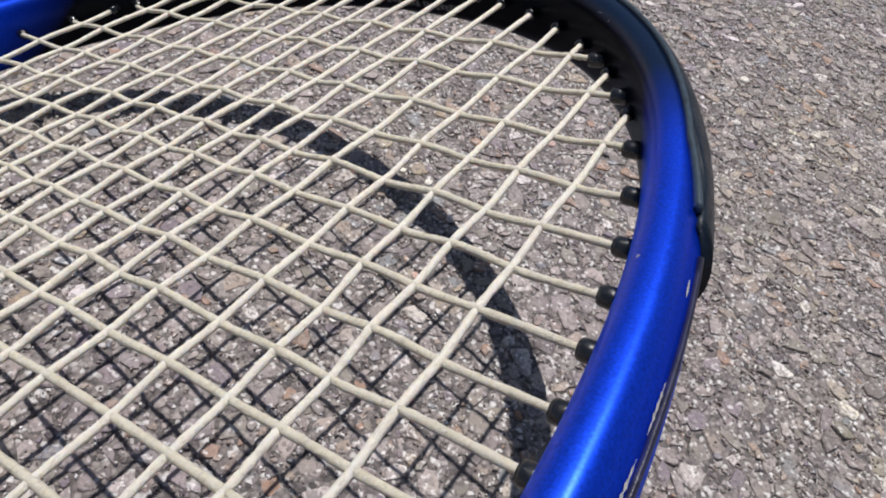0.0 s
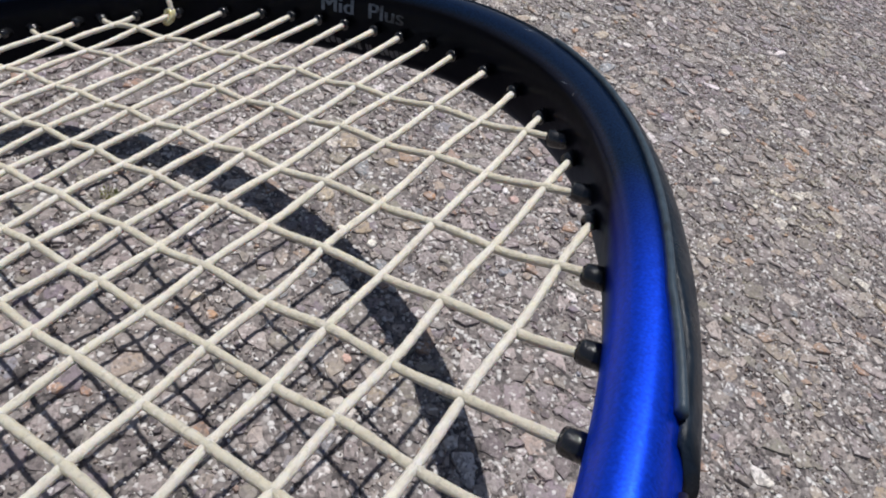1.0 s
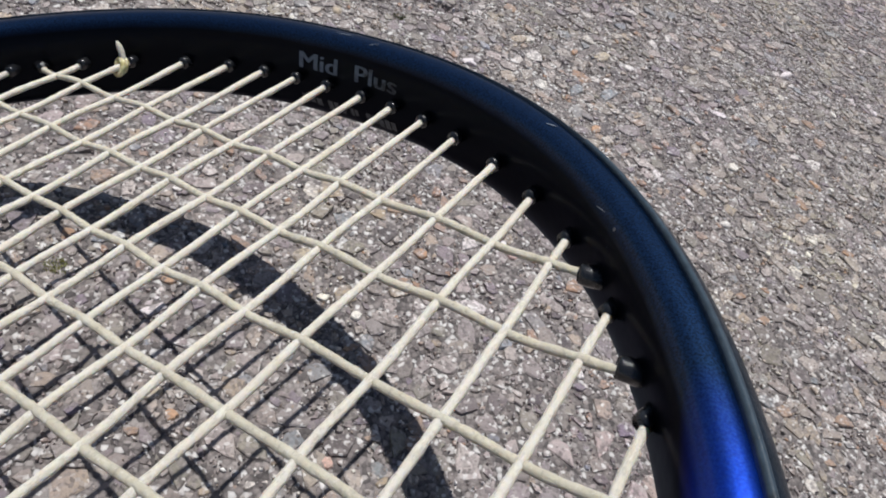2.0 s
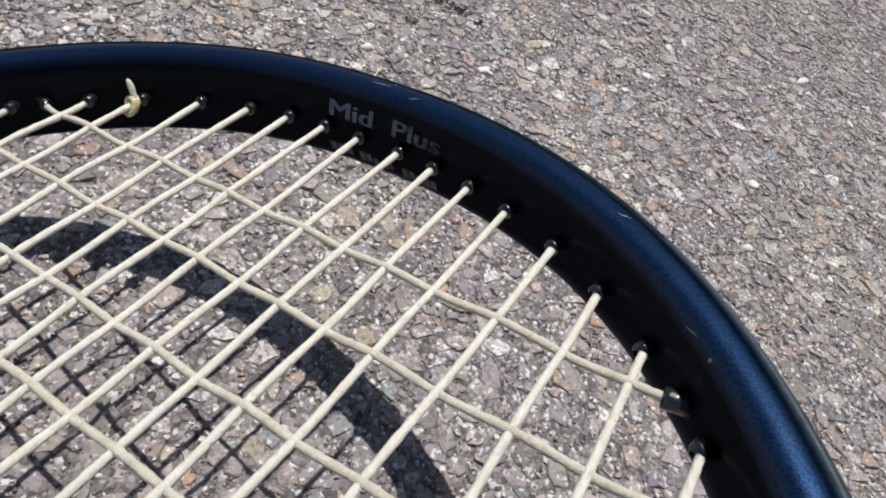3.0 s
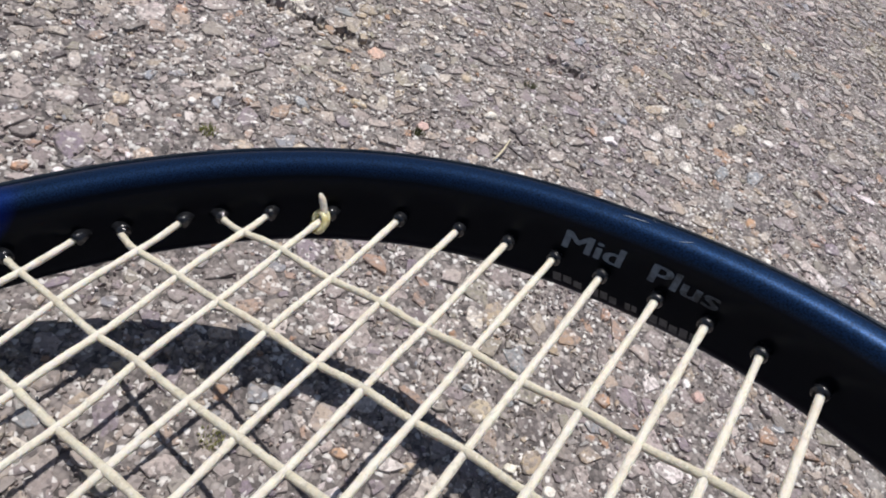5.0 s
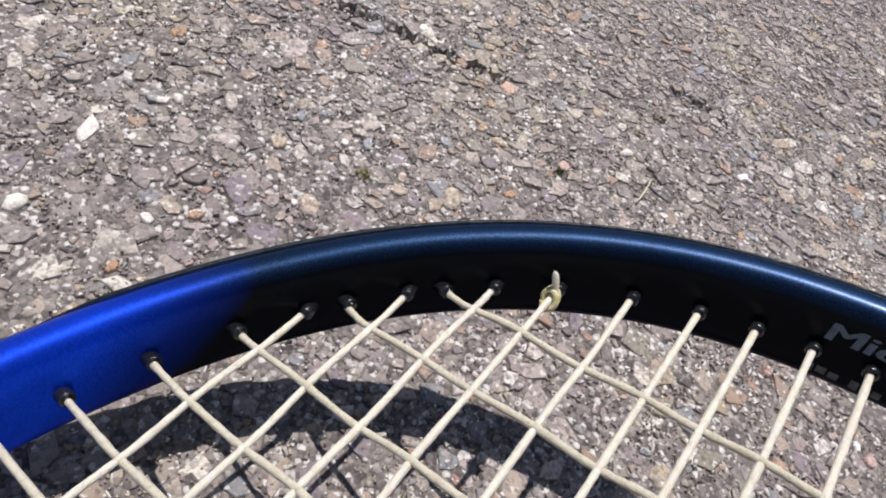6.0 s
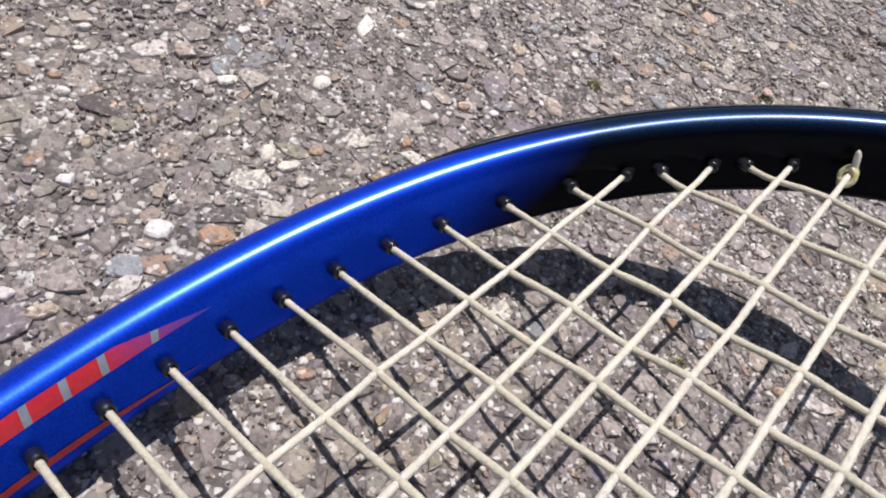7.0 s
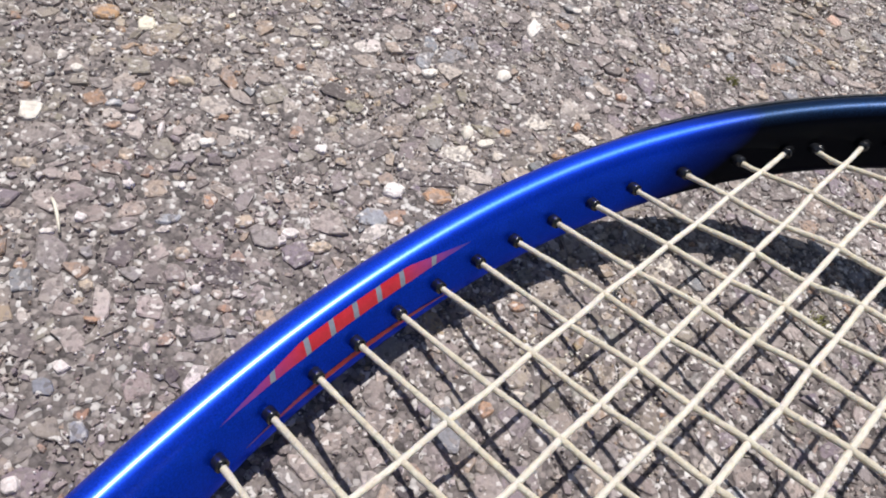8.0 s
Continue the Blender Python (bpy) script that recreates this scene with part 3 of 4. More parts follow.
def chips(name, spots, sides, label, tall, flat=0.68, material=mat_chips):
    """All chips of one size in one mesh: a rim below ground, a bevelled shoulder and an uneven broken top."""
    n = len(spots)
    x, y, rx, ry, turn = spots.T
    angle = 2 * np.pi * (np.arange(sides) + rng.uniform(-0.46, 0.46, (n, sides))) / sides
    reach = rng.uniform(0.62, 1.26, (n, sides))
    px, py = np.cos(angle) * reach * rx[:, None], np.sin(angle) * reach * ry[:, None]
    c, s = np.cos(turn)[:, None], np.sin(turn)[:, None]
    dx, dy = px * c - py * s, px * s + py * c
    top = (rng.normal(0.00002, 0.00034, n) * tall).clip(-0.0006, 0.0009)
    lean = rng.normal(0, 0.10, (n, 2))
    levels = [(1.0, None), (0.97, -0.00026), (flat, 0.0)]
    layers = []
    for scale, drop in levels:
        ax, ay = dx * scale, dy * scale
        if drop is None:
            z = np.full((n, sides), -0.0030)
        else:
            z = top[:, None] + drop + lean[:, :1] * ax + lean[:, 1:] * ay + rng.uniform(-0.00022, 0.00022, (n, sides)) * np.minimum(1.0, rx[:, None] / 0.002)
        layers.append(np.stack([x[:, None] + ax, y[:, None] + ay, z], -1))
    middle = np.stack([x + rng.normal(0, 0.1, n) * rx, y + rng.normal(0, 0.1, n) * ry, top + rng.uniform(-0.00005, 0.00025, n)], -1)[:, None]
    verts = np.concatenate([*layers, middle], 1)
    per = verts.shape[1]
    j = np.arange(sides)
    k = (j + 1) % sides
    quads = np.concatenate([np.stack([a * sides + j, a * sides + k, (a + 1) * sides + k, (a + 1) * sides + j], 1) for a in range(2)])
    tris = np.stack([2 * sides + j, 2 * sides + k, np.full(sides, 3 * sides)], 1)
    base = (np.arange(n) * per)[:, None, None]
    q, t = (quads[None] + base).reshape(-1, 4), (tris[None] + base).reshape(-1, 3)
    me = bpy.data.meshes.new(name)
    me.vertices.add(n * per)
    me.vertices.foreach_set("co", verts.reshape(-1))
    me.loops.add(q.size + t.size)
    me.loops.foreach_set("vertex_index", np.concatenate([q.ravel(), t.ravel()]))
    me.polygons.add(len(q) + len(t))
    me.polygons.foreach_set("loop_start", np.concatenate([np.arange(len(q)) * 4, q.size + np.arange(len(t)) * 3]))
    me.polygons.foreach_set("use_smooth", np.zeros(len(q) + len(t), bool))
    me.materials.append(material)
    me.update(calc_edges=True)
    me.validate()
    ob = new(name, me)
    ob.parent = ground
    return tagged(ob, label, kind="stuff")


chips("coarse_chips", scatter(0.0042, 0.0125, 24000, 1.7, 0.18), 6, "flat angular grey and brown stone chips", 1.0, 0.86)
chips("medium_chips", scatter(0.0020, 0.0044, 42000, 1.5, 0.30), 5, "small angular stone chips between larger ones", 1.0, 0.80)
chips("fine_chips", scatter(0.0011, 0.0020, 60000, 1.3, 0.35), 5, "fine stone chips in bitumen", 1.0, 0.72, mat_grit)


def grit(count):
    """Loose broken grains that lie over everything, in drifts."""
    x, y = rng.uniform(LEFT + 0.002, RIGHT - 0.002, count * 2), rng.uniform(NEAR + 0.002, FAR - 0.002, count * 2)
    drift = np.array([noise.noise(Vector((a * 45, b * 45, 3))) + 0.5 * noise.noise(Vector((a * 140, b * 140, 8))) for a, b in zip(x, y)])
    keep = np.argsort(-(drift + rng.uniform(-0.9, 0.9, len(x))))[:count]
    keep = np.array([k for k in keep if y[k] < 0.25 or crack_depth(x[k], y[k]) < 0.002])
    count = len(keep)
    x, y = x[keep], y[keep]
    size = 0.00020 + 0.00047 * rng.uniform(0, 1, count) ** 2.2
    turn = rng.uniform(0, 2 * np.pi, (count, 1)) + np.array([0.0, 1.25, 2.5, 3.75, 5.0]) + rng.uniform(-0.35, 0.35, (count, 5))
    reach = size[:, None] * rng.uniform(0.6, 1.25, (count, 5))
    z = rng.normal(-0.00005, 0.00030, count).clip(-0.0006, 0.0008)
    low = np.stack([x[:, None] + 0.95 * reach * np.cos(turn), y[:, None] + 0.95 * reach * np.sin(turn), np.repeat(z[:, None] - 0.0009, 5, 1)], -1)
    high = np.stack([x[:, None] + 0.75 * reach * np.cos(turn), y[:, None] + 0.75 * reach * np.sin(turn), z[:, None] + size[:, None] * rng.uniform(0.1, 0.9, (count, 5))], -1)
    verts = np.concatenate([low, high], 1).reshape(-1, 3)
    j = np.arange(5)
    k = (j + 1) % 5
    side = np.concatenate([np.stack([j, k, k + 5, j + 5], 1).ravel(), np.array([5, 6, 7, 8, 9])])
    loops = (side[None] + (np.arange(count) * 10)[:, None]).ravel()
    start = (np.array([0, 4, 8, 12, 16, 20])[None] + (np.arange(count) * 25)[:, None]).ravel()
    me = bpy.data.meshes.new("loose_grit")
    me.vertices.add(len(verts))
    me.vertices.foreach_set("co", verts.ravel())
    me.loops.add(len(loops))
    me.loops.foreach_set("vertex_index", loops)
    me.polygons.add(len(start))
    me.polygons.foreach_set("loop_start", start)
    me.polygons.foreach_set("use_smooth", np.zeros(len(start), bool))
    me.materials.append(mat_grit)
    me.update(calc_edges=True)
    me.validate()
    ob = new("loose_grit", me)
    ob.parent = ground
    tagged(ob, "loose sparkling stone grit", kind="stuff")


grit(95000)


# ---- the racket ----
# It lies on the rim of its head and the end of its handle; its own axes: x across the head, y to the tip, z out of the strings.
racket = tagged(new("tennis_racket"), "blue and black tennis racket with cream strings, tilted on asphalt", "racket")
racket.matrix_basis = Matrix(((0.93527, 0.00906, -0.35381, -0.0042), (-0.03142, 0.99785, -0.05748, -0.0020), (0.35253, 0.06488, 0.93355, 0.0649), (0, 0, 0, 1)))
HALF_LEFT, HALF_RIGHT, HALF_LENGTH = 0.1284, 0.1295, 0.1672
ROUND_LEFT, ROUND_RIGHT = 2.106, 2.337
BEAM_TIP, BEAM_SIDE, BEAM_HALF = 0.0110, 0.0131, 0.0114
INNER, OUTER = 2.8, 2.0


def oval(x):
    """The half width and the roundness of the head on the side where x lies: the used hoop is not quite even."""
    return (HALF_RIGHT, ROUND_RIGHT) if x > 0 else (HALF_LEFT, ROUND_LEFT)


def rim(a):
    """A point of the head's inner wall and the outward direction there; a: radians from the +x axis."""
    c, s = math.cos(a), math.sin(a)
    wide, power = oval(c)
    x = wide * math.copysign(abs(c) ** (2 / power), c)
    y = HALF_LENGTH * math.copysign(abs(s) ** (2 / power), s)
    gx = math.copysign(abs(x / wide) ** (power - 1), x) / wide
    gy = math.copysign(abs(y / HALF_LENGTH) ** (power - 1), y) / HALF_LENGTH
    return Vector((x, y, 0)), Vector((gx, gy, 0)).normalized()


def section(a, phi, grow=0.0):
    """How far outward and how high the beam's skin lies; phi: 0 on the inner wall, pi outside, pi/2 on top."""
    c, s = math.cos(phi), math.sin(phi)
    e = 2 / INNER if c > 0 else 2 / OUTER
    half = (BEAM_TIP + ((BEAM_SIDE if math.cos(a) < 0 else BEAM_TIP - 0.0003) - BEAM_TIP) * abs(math.cos(a)) ** 1.5) / 2
    out = half - (half + grow) * math.copysign(abs(c) ** e, c)
    y = rim(a)[0].y
    deep = BEAM_HALF * (1.0 + 0.37 * math.exp(-(((y + 0.100) / 0.036) ** 2)))
    return out, (deep + grow) * math.copysign(abs(s) ** e, s)


def phi_of(z):
    """The section's angle at a height on the inner wall."""
    return math.asin(max(-1.0, min(1.0, math.copysign((abs(z) / BEAM_HALF) ** (INNER / 2), z))))


def skin(a, phi, grow=0.0):
    p, out = rim(a)
    off, z = section(a, phi, grow)
    return p + out * off + Vector((0, 0, z))


def rim_at_x(x, upper=True):
    wide, power = oval(x)
    y = HALF_LENGTH * (1 - min(abs(x) / wide, 1.0) ** power) ** (1 / power)
    return y if upper else -y


def rim_at_y(y, side=-1):
    wide, power = oval(side)
    return wide * (1 - min(abs(y) / HALF_LENGTH, 1.0) ** power) ** (1 / power)


def angle_of(x, y):
    """The rim's angle at the wall point nearest in direction to (x, y) on the wall."""
    wide, power = oval(x)
    return math.atan2(math.copysign((abs(y) / HALF_LENGTH) ** (power / 2), y), math.copysign((abs(x) / wide) ** (power / 2), x))


STEPS = 260
SIDES = [2 * math.pi * j / 56 for j in range(56)]
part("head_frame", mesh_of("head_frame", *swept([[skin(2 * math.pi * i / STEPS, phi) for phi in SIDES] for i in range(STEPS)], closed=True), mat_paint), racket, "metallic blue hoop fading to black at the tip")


def shell(name, a0, a1, phis, low, high, material, steps=90, taper=0.0, label="", owner=None, drift=0.0):
    """A curved plate that lies on the beam between two angles of the rim."""
    rings = []
    for i in range(steps + 1):
        f = i / steps
        a = a0 + (a1 - a0) * f
        edge = 1.0
        if taper:
            edge = min(1.0, 0.62 + 0.38 * max(0.0, min(f, 1 - f) / taper - 0.35) / 0.4) if min(f, 1 - f) < taper else 1.0
        mid = (phis[0] + phis[-1]) / 2
        slide = drift * max(0.0, 1.0 - f / 0.16)
        ph = [mid + (p - mid) * edge + slide for p in phis]
        tall = high * (0.5 + 0.5 * abs(math.cos(a)) ** 1.5)
        rise = [low + (tall - low) * math.sin(math.pi * (k + 0.35) / (len(ph) - 0.3)) ** 0.35 for k in range(len(ph))]
        rings.append([skin(a, p, g) for p, g in zip(ph, rise)] + [skin(a, p, low - 0.0006) for p in reversed(ph)])
    return part(name, mesh_of(name, *swept(rings), material), owner or racket, label)


guard = shell("bumper_guard", radians(20.6), radians(159.4), [math.pi + 1.26 * (k / 6 - 1) for k in range(13)], 0.0001, 0.0018, mat_bumper, 130, 0.09, "scuffed charcoal plastic bumper guard")
# the bevel wears its lit tone as colour, on the right flank only
shell("bevelled_edge", radians(21.6), radians(60), [math.pi - 1.31 + 0.17 * k / 4 for k in range(5)], 0.0003, 0.0017, mat_lit_lip, 130, 0.0, "worn bevelled bumper edge, coloured a sunlit grey", guard, 0.34)
for a0, a1 in ((radians(-50), radians(19.4)), (radians(160.6), radians(230))):
    shell("grommet_strip", a0, a1, [2.70 + 0.06 * (k / 4 - 1) for k in range(9)], 0.0001, 0.0009, mat_strip, 50, 0.0, "scuffed black grommet strip")

# strings: each long one by its place at mid head, its lean in mm a metre and its hole at the tip; each cross one by its two holes
MAINS = [(-0.0975, 20), (-0.0785, -16), (-0.0659, -10), (-0.0534, -13), (-0.0403, -4), (-0.0289, -1), (-0.0196, 11), (-0.0088, 11), (0.0010, 11), (0.0102, 22), (0.0212, 15), (0.0320, 11), (0.0417, 14), (0.0532, 20), (0.0701, -12), (0.0840, -22), (0.0948, -20), (0.1076, -30)]
TOP_HOLES = [-0.0953, -0.0814, -0.0671, -0.0556, -0.0417, -0.0288, -0.0179, -0.0075, 0.0026, 0.0140, 0.0238, 0.0338, 0.0442, 0.0567, 0.0683, 0.0795, 0.0925, 0.1042]
LEFT_HOLES = [0.1377, 0.1224, 0.1032, 0.0880, 0.0730, 0.0602, 0.0477, 0.0351, 0.0231, 0.0104, -0.0019, -0.0144, -0.0262, -0.0388, -0.0519, -0.0649, -0.0780, -0.0911, -0.1042, -0.1173]
RIGHT_HOLES = [0.1340, 0.1187, 0.0992, 0.0846, 0.0707, 0.0589, 0.0476, 0.0363, 0.0262, 0.0165, 0.0062, -0.0060, -0.0185, -0.0310, -0.0440, -0.0572, -0.0705, -0.0840, -0.0975, -0.1110]
# how far the upper cross strings have slid towards the handle
DIPS = [0.0010, 0.0027, 0.0014, 0.0016, 0.0013, 0.0005, 0.0004]
THICK = 0.00075


def string_path(start, end, stops, sign, weave, aside=0.0):
    """A string that bends over and under those it meets, with a little sideways wear at each; stops: parts of its length."""
    start, end = Vector(start), Vector(end)
    way = (end - start).normalized()
    side = Vector((-way.y, way.x, 0))
    knots = [(0.0, 0.0, 0.0)]
    for k, f in stops:
        if 0.012 < f < 0.988:
            knots.append((f, weave * (1 if (k + sign) % 2 == 0 else -1), rng.normal(0, 0.00014) + aside * min(1.0, f / 0.06, (1 - f) / 0.06)))
    knots.append((1.0, 0.0, 0.0))
    points = []
    for (f0, z0, w0), (f1, z1, w1) in zip(knots, knots[1:]):
        for j in range(12):
            u = j / 12
            g = u * u * (3 - 2 * u)
            points.append((f0 + (f1 - f0) * u, z0 + (z1 - z0) * g, w0 + (w1 - w0) * u))
    points.append(knots[-1])
    return [start + (end - start) * f + side * w + Vector((0, 0, z)) for f, z, w in points]


def grommet(at, way, length=0.0034, size=1.0):
    """A short black tube through the inner wall, with a rounded lip."""
    at, way = Vector(at), Vector(way).normalized()
    path = [at - way * 0.003, at + way * (length - 0.0009), at + way * (length - 0.0003), at + way * length, at + way * (length - 0.0004)]
    part("grommet", mesh_of("grommet", *tube(path, [size * r for r in (0.00200, 0.00190, 0.0018, 0.0014, 0.0009)], 14), mat_grommet), racket)


crosses = []
for y_left, y_right in zip(LEFT_HOLES, RIGHT_HOLES):
    crosses.append((Vector((-rim_at_y(y_left), y_left, 0)), Vector((rim_at_y(y_right, 1), y_right, 0))))
mains = []
for (x, lean), x_top in zip(MAINS, TOP_HOLES):
    x_low = x - 0.3 * lean * 0.001 * 0.12
    mains.append((Vector((x_low, rim_at_x(x_low, False), 0)), Vector((x, 0.03, 0)) + Vector((lean * 0.00003, 0, 0)), Vector((x_top, rim_at_x(x_top), 0))))


def meeting(a, b, c, d):
    """How far along a-b the line c-d crosses it."""
    u, v, w = b - a, d - c, c - a
    return (w.x * v.y - w.y * v.x) / (u.x * v.y - u.y * v.x)


for i, (low, middle, high) in enumerate(mains):
    lower = string_path(low + (low - middle).normalized() * 0.003, middle, [(j, meeting(low, middle, *c)) for j, c in reversed(list(enumerate(crosses)))], (19 + i) % 2, 0.00030)
    upper = string_path(middle, high + (high - middle).normalized() * 0.003, [(j, meeting(middle, high, *c)) for j, c in reversed(list(enumerate(crosses)))], (19 + i) % 2, 0.00030)
    path = lower[:-1] + upper
    part("main_string", mesh_of("main_string", *tube(path, [THICK * float(r) for r in rng.uniform(0.90, 1.10, len(path))], 10), mat_main), racket)
    for at, sense in ((high, -1), (low, 1)):
        _, out = rim(angle_of(at.x, at.y))
        grommet(at, Vector((0, sense, 0)) * 0.7 - out * 0.3, 0.0024, 0.82)
for j, (left, right) in enumerate(crosses):
    way = (right - left).normalized()
    stops = []
    for i, (low, middle, high) in enumerate(mains):
        f = meeting(left, right, middle, high)
        stops.append((i, f if (left + (right - left) * f).y > middle.y else meeting(left, right, low, middle)))
    path = string_path(left - way * 0.003, right + way * 0.003, stops, (j + 1) % 2, 0.00046, -DIPS[j] if j < len(DIPS) else -0.0002)
    part("cross_string", mesh_of("cross_string", *tube(path, [THICK * float(r) for r in rng.uniform(0.90, 1.10, len(path))], 10), mat_cross), racket)
    for at, sense in ((left, -1), (right, 1)):
        _, out = rim(angle_of(at.x, at.y))
        grommet(at, Vector((-sense, 0, 0)) * 0.8 - out * 0.2, 0.0032 if sense > 0 else 0.0026, 0.98 if sense > 0 else 0.86)


def knot():
    """The tied-off end of a string: two turns round it before the wall, and a frosted tail standing up."""
    x = TOP_HOLES[3]
    y = rim_at_x(x)

    turns = []
    for k in range(56):
        f = k / 55
        a = radians(200) + 2 * math.pi * 2.3 * f
        r = (0.00175 - 0.00045 * f) * min(1.0, 0.6 + 0.1 * min(k, 55 - k))
        turns.append((x + r * math.cos(a), y - 0.0056 + 0.0024 * f + 0.0009 * math.sin(a), 0.0001 + 1.05 * r * math.sin(a)))
    whole = part("knot", mesh_of("knot", *tube(turns, 0.00070, 10), mat_knot), racket, "clear yellowish tied-off string knot")
    tail = [(x + 0.0006, y - 0.0040, 0.0004), (x + 0.0005, y - 0.0034, 0.0020), (x + 0.0002, y - 0.0031, 0.0036), (x, y - 0.0030, 0.0050), (x - 0.0002, y - 0.0030, 0.0059), (x - 0.0003, y - 0.0031, 0.0064)]
    part("tail", mesh_of("tail", *tube(tail, [0.0007, 0.00074, 0.00080, 0.00078, 0.00055, 0.0002], 10), mat_main), whole, "frosted white cut string end")


knot()


def on_wall(x, z, lift):
    """A point on the inner wall near the tip: x across the head, z above the strings."""
    a = angle_of(x, rim_at_x(x))
    return skin(a, phi_of(z), lift)


def lettering(words, x0, x1, z0, z1):
    """Bold printed words, bent on to the inner wall at the tip: each letter is laid down three times, a hair apart."""
    curve = bpy.data.curves.new("lettering", "FONT")
    curve.body, curve.resolution_u, curve.shear = words, 3, 0.12
    holder = bpy.data.objects.new("lettering", curve)
    flat = bpy.data.meshes.new_from_object(holder)
    bpy.data.objects.remove(holder)
    co = np.array([v.co for v in flat.vertices])
    low, high = co.min(0), co.max(0)
    bm = bmesh.new()
    for shift, lift in ((-0.030, 0.00018), (0.0, 0.00021), (0.030, 0.00024)):
        start = len(bm.verts)
        bm.from_mesh(flat)
        bm.verts.ensure_lookup_table()
        for v in bm.verts[start:]:
            v.co.x += shift
            v.co.z = lift
    bmesh.ops.triangulate(bm, faces=bm.faces)
    for _ in range(3):
        bmesh.ops.subdivide_edges(bm, edges=[e for e in bm.edges if e.calc_length() > 0.12], cuts=1)
        bmesh.ops.triangulate(bm, faces=bm.faces)
    for v in bm.verts:
        v.co = on_wall(x0 + (x1 - x0) * (v.co.x - low[0]) / (high[0] - low[0]), z0 + (z1 - z0) * (v.co.y - low[1]) / (high[1] - low[1]), v.co.z)
    bm.to_mesh(flat)
    bm.free()
    flat.materials.clear()
    flat.materials.append(mat_print)
    part("lettering", flat, racket, "grey printed words Mid Plus")


lettering("Mid  Plus", -0.0066, 0.0246, 0.0026, 0.0067)


def patch(name, corners, material, parent, label=""):
    """A thin printed patch on the beam: corners as rows of (angle, phi) pairs, low edge first."""
    n = len(corners[0])
    verts = [skin(a, p, 0.00013) for row in corners for a, p in row]
    faces = [(r * n + k, r * n + k + 1, (r + 1) * n + k + 1, (r + 1) * n + k) for r in range(len(corners) - 1) for k in range(n - 1)]
    return part(name, mesh_of(name, verts, faces, material), parent, label)


def wall_bar(x0, x1, z0, z1, material):
    rows = [[(angle_of(x0 + (x1 - x0) * k / 4, rim_at_x(x0 + (x1 - x0) * k / 4)), phi_of(z)) for k in range(5)] for z in (z0, (z0 + z1) / 2, z1)]
    patch("print_bar", rows, material, racket)


for x0, x1, z0, z1 in ((-0.0080, -0.0010, -0.0074, -0.0048), (0.0006, 0.0066, -0.0078, -0.0050), (0.0080, 0.0108, -0.0076, -0.0054), (0.0132, 0.0235, -0.0080, -0.0052)):
    count = max(2, round((x1 - x0) / 0.0021))
    for k in range(count):
        a, b = x0 + (x1 - x0) * k / count, x0 + (x1 - x0) * (k + 0.78) / count
        wall_bar(a, b, z0 + 0.0004 * ((k * 7) % 3 == 1), z1 - 0.0005 * ((k * 5) % 3 == 1), mat_print_faint)
mat_chalk = plain("worn white plastic", (0.66, 0.66, 0.62), (0.40, 0.40, 0.40), 0.6, 900, 0.0002)
mat_scuff = plain("scuffed lacquer", (0.22, 0.26, 0.32), (0.10, 0.12, 0.16), 0.55, 1200, 0.0002)
for x0, x1, p0, p1 in ((0.0030, 0.0080, 85, 88), (0.0078, 0.0088, 101, 93), (0.0140, 0.0165, 74, 84), (0.0645, 0.0665, 86, 92), (0.0832, 0.0850, 50, 55)):
    line = [(x0 + (x1 - x0) * k / 6, p0 + (p1 - p0) * k / 6, 0.7 * math.sin(math.pi * (k + 0.5) / 7)) for k in range(7)]
    rows = [[(angle_of(x, rim_at_x(x)), radians(p + side * w)) for x, p, w in line] for side in (1, -1)]
    patch("scuff", rows, mat_scuff, racket, "pale scratch in the lacquer")


for y0, y1, p in ((0.0585, 0.0550, 141), (0.0415, 0.0335, 148), (0.0300, 0.0215, 146)):
    line = [(y0 + (y1 - y0) * k / 12, 2.8 * math.sin(math.pi * (k + 0.5) / 13) * (0.7 + 0.45 * math.sin(2.6 * k + 900 * y0))) for k in range(13)]
    patch("scuff", [[(angle_of(rim_at_y(y, 1), y), radians(p + side * w)) for y, w in line] for side in (1, -1)], mat_chalk, racket, "worn white patch beside the grommet strip")


def side_angle(y):
    return angle_of(-rim_at_y(y), y)


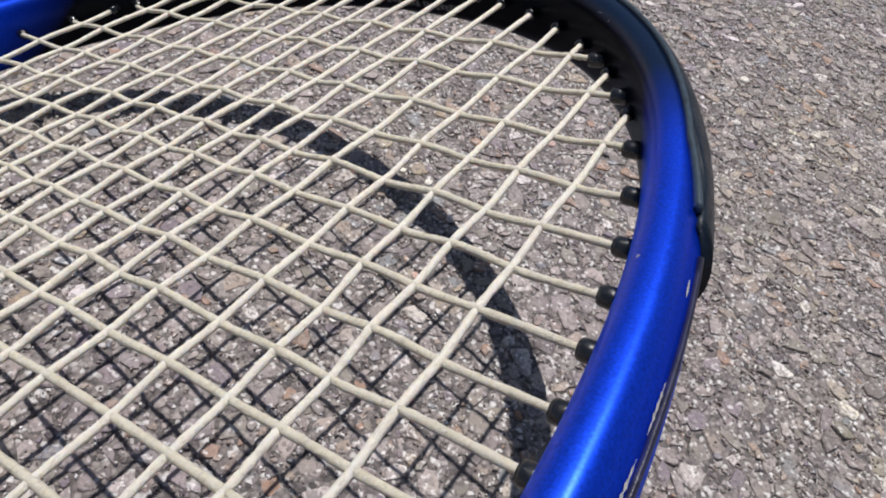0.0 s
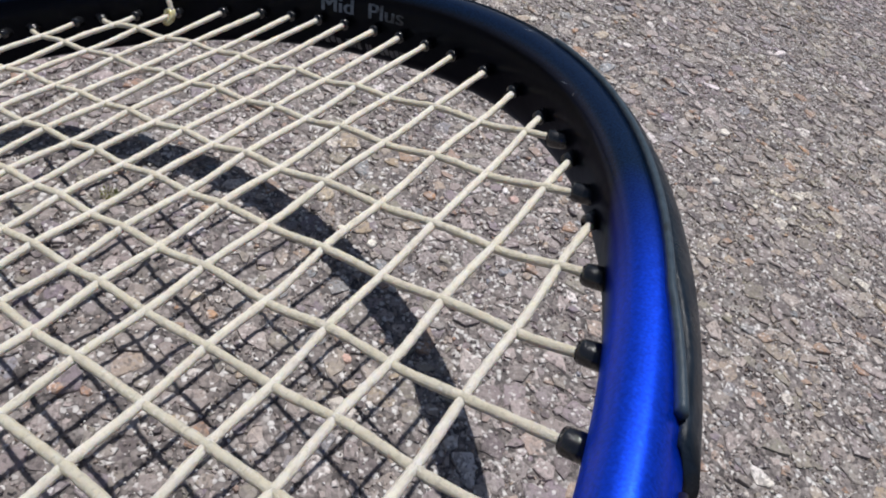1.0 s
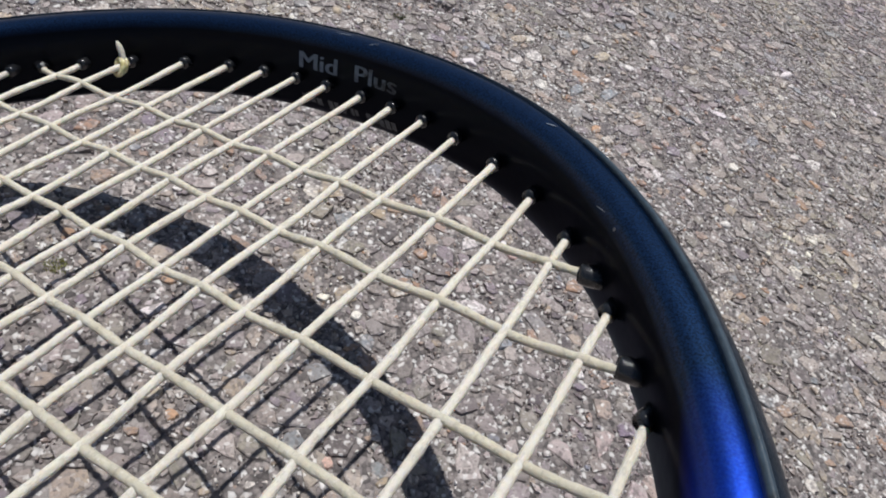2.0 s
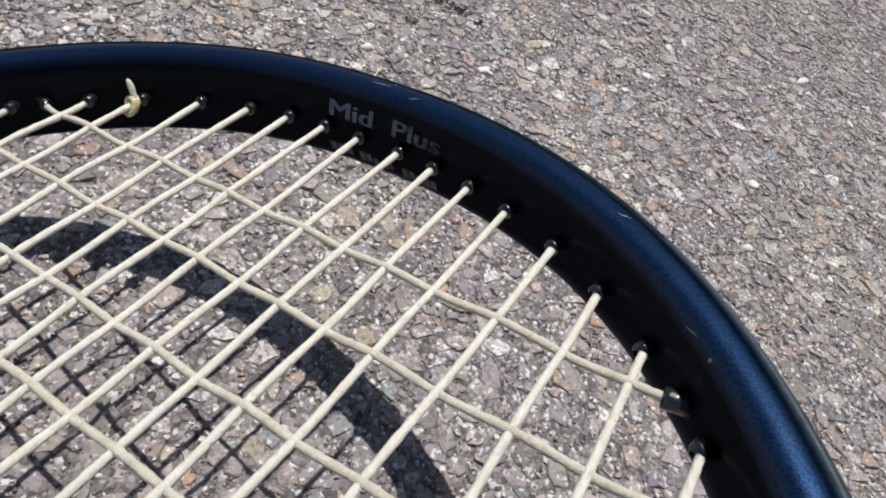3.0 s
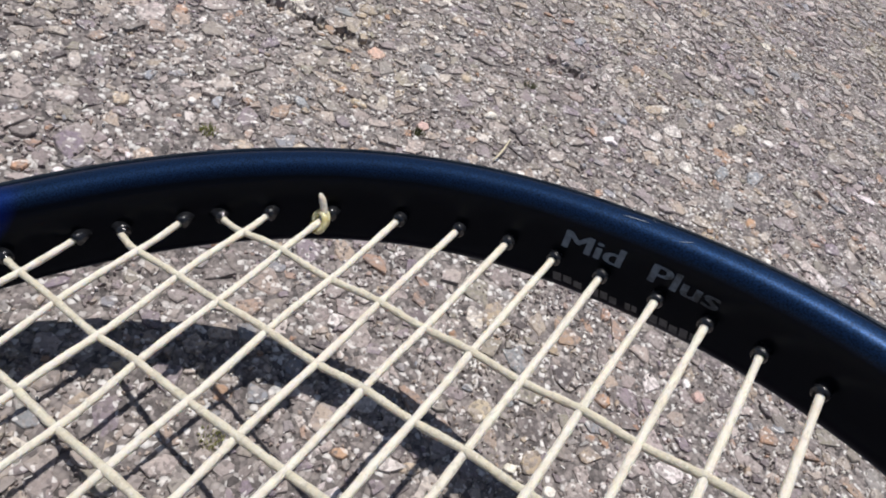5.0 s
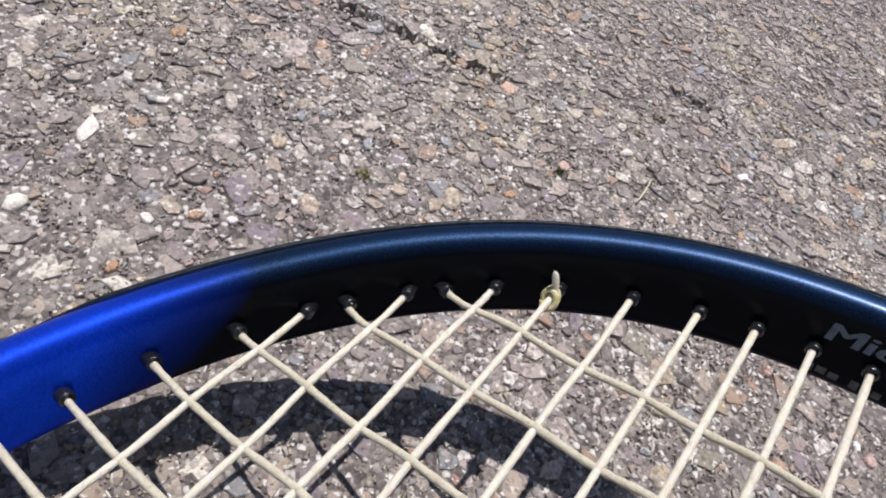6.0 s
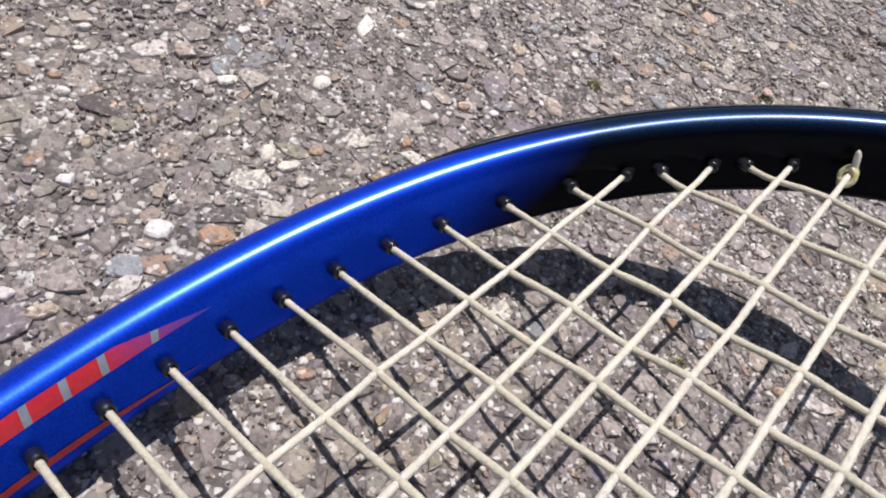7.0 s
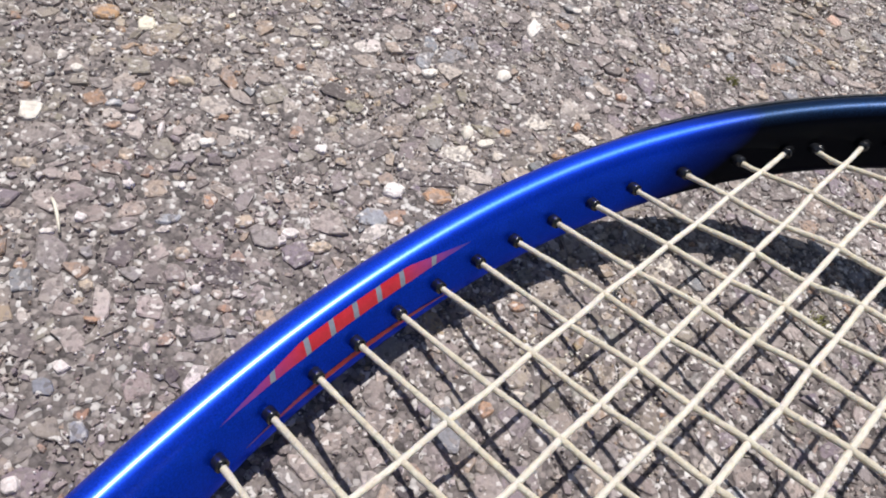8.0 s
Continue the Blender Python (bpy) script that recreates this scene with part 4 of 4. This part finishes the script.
def stripe():
    """The red flash along the shoulder of the beam, cut by grey bars, and the thin red line below."""
    def band(y, f, slant=0.0):
        """f: 0 at the low edge of the flash, 1 at its top edge."""
        full = min(1.0, max(0.02, (0.0222 - y) / 0.018), max(0.02, (y + 0.0485) / 0.022))
        low, high = phi_of(0.0062 - 0.0005 * full), phi_of(0.0063 + 0.0028 * full)
        return side_angle(y + slant * (f - 0.5)), low + (high - low) * f

    cuts = [0.0111, 0.0017, -0.0051, -0.0118, -0.0184, -0.0252, -0.0347]
    edges = [0.0220] + cuts + [-0.0483]
    for n, (y0, y1) in enumerate(zip(edges, edges[1:])):
        a, b = y0 - (0.0007 if n else 0), y1 + (0.0007 if n < len(edges) - 2 else 0)
        patch("decal_flash", [[band(a + (b - a) * k / 8, f, 0.0008) for k in range(9)] for f in (0, 0.25, 0.5, 0.75, 1)], mat_red, racket, "red printed flash")
    for y in cuts:
        patch("decal_bar", [[band(y + 0.0007 - 0.0014 * k / 2, f, 0.0008) for k in range(3)] for f in (0, 0.25, 0.5, 0.75, 1)], mat_silver, racket, "grey cross bar")
    rows = [[(side_angle(0.016 - 0.062 * k / 30), phi_of(-0.0058 + 0.0016 * k / 30 + 0.0019 * f * math.sin(math.pi * (k + 1) / 32))) for k in range(31)] for f in (0, 1)]
    patch("decal_line", rows, mat_red, racket, "thin red printed line")


stripe()


def throat_arm(sense):
    """One arm from the head's flank down to the shaft."""
    start, _ = rim(radians(270 + sense * 52))
    path = []
    for k in range(25):
        f = k / 24
        x = start.x * 1.03 * (1 - f) ** 1.25 + sense * 0.0105 * (1 - (1 - f) ** 1.25)
        path.append(Vector((x, start.y - 0.004 + (-0.300 - start.y) * f, 0)))
    rings = []
    for k, p in enumerate(path):
        way = (path[min(k + 1, 24)] - path[max(k - 1, 0)]).normalized()
        side = Vector((-way.y, way.x, 0))
        rings.append([p + side * 0.0062 * math.copysign(abs(math.cos(t)) ** 0.8, math.cos(t)) + Vector((0, 0, 0.0105 * math.copysign(abs(math.sin(t)) ** 0.8, math.sin(t)))) for t in SIDES[::2]])
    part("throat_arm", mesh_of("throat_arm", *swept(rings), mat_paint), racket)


throat_arm(1)
throat_arm(-1)


def handle():
    """An eight-sided grip with wound tape and a wider butt cap."""
    rings = []
    for k in range(61):
        y = -0.300 - 0.217 * k / 60
        size = 0.0125 if y > -0.318 else 0.0172 + 0.0004 * (k % 6 < 1) + (0.0016 if y < -0.505 else 0.0)
        rings.append([(1.12 * size * math.cos(t), y, 0.97 * size * math.sin(t)) for t in (math.pi / 8 + math.pi * j / 4 for j in range(8))])
    part("grip", mesh_of("grip", *swept(rings), mat_grip, smooth=False), racket, "black taped grip")


handle()


# ---- small things on the ground ----
def stem(name, points, radius, material, label):
    ob = new(name, mesh_of(name, *tube(points, radius, 7), material))
    return tagged(ob, label, "straw")


stem("dry_straw", [(-0.0571, 0.2676, 0.0012), (-0.0571, 0.2712, 0.0019), (-0.0573, 0.2748, 0.0026), (-0.0578, 0.2785, 0.0033), (-0.0584, 0.2821, 0.0040)], [0.0003, 0.0004, 0.0004, 0.0003, 0.0002], mat_straw, "short pale dry straw lying on the asphalt")
stem("dry_straw", [(-0.2092, -0.0447, 0.0014), (-0.2066, -0.0450, 0.0020), (-0.2037, -0.0458, 0.0022), (-0.2008, -0.0468, 0.0020), (-0.1982, -0.0479, 0.0013)], [0.0004, 0.0005, 0.0005, 0.0004, 0.0003], mat_bleached, "bent whitish dry straw lying on the asphalt")


def moss(x, y, size, label, material=mat_moss):
    """A flat tuft of many small blades between the chips."""
    verts, faces = [], []
    for _ in range(70):
        a, r = rng.uniform(0, 2 * math.pi), size * math.sqrt(rng.uniform(0, 1))
        px, py, h, t = x + r * math.cos(a), y + 0.7 * r * math.sin(a), rng.uniform(0.0008, 0.0022), rng.uniform(0, 2 * math.pi)
        k = len(verts)
        w = 0.0003
        verts += [(px - w * math.cos(t), py - w * math.sin(t), -0.0012), (px + w * math.cos(t), py + w * math.sin(t), -0.0012), (px + rng.normal(0, 0.0006), py + rng.normal(0, 0.0006), h), (px + w * math.sin(t), py - w * math.cos(t), -0.0012)]
        faces += [(k, k + 1, k + 2), (k + 1, k + 3, k + 2), (k + 3, k, k + 2)]
    ob = new("moss_tuft", mesh_of("moss_tuft", verts, faces, material, smooth=False))
    tagged(ob, label, "moss")


moss(-0.0497, 0.1165, 0.0040, "small yellow-green moss tuft under the strings")
moss(-0.1322, 0.1912, 0.0034, "pale green moss tuft between asphalt chips")
moss(-0.0861, 0.2561, 0.0030, "dark moss tuft in the open asphalt", mat_dark_moss)
moss(-0.0736, 0.3303, 0.0036, "thin green moss tuft beside a crack", mat_dark_moss)
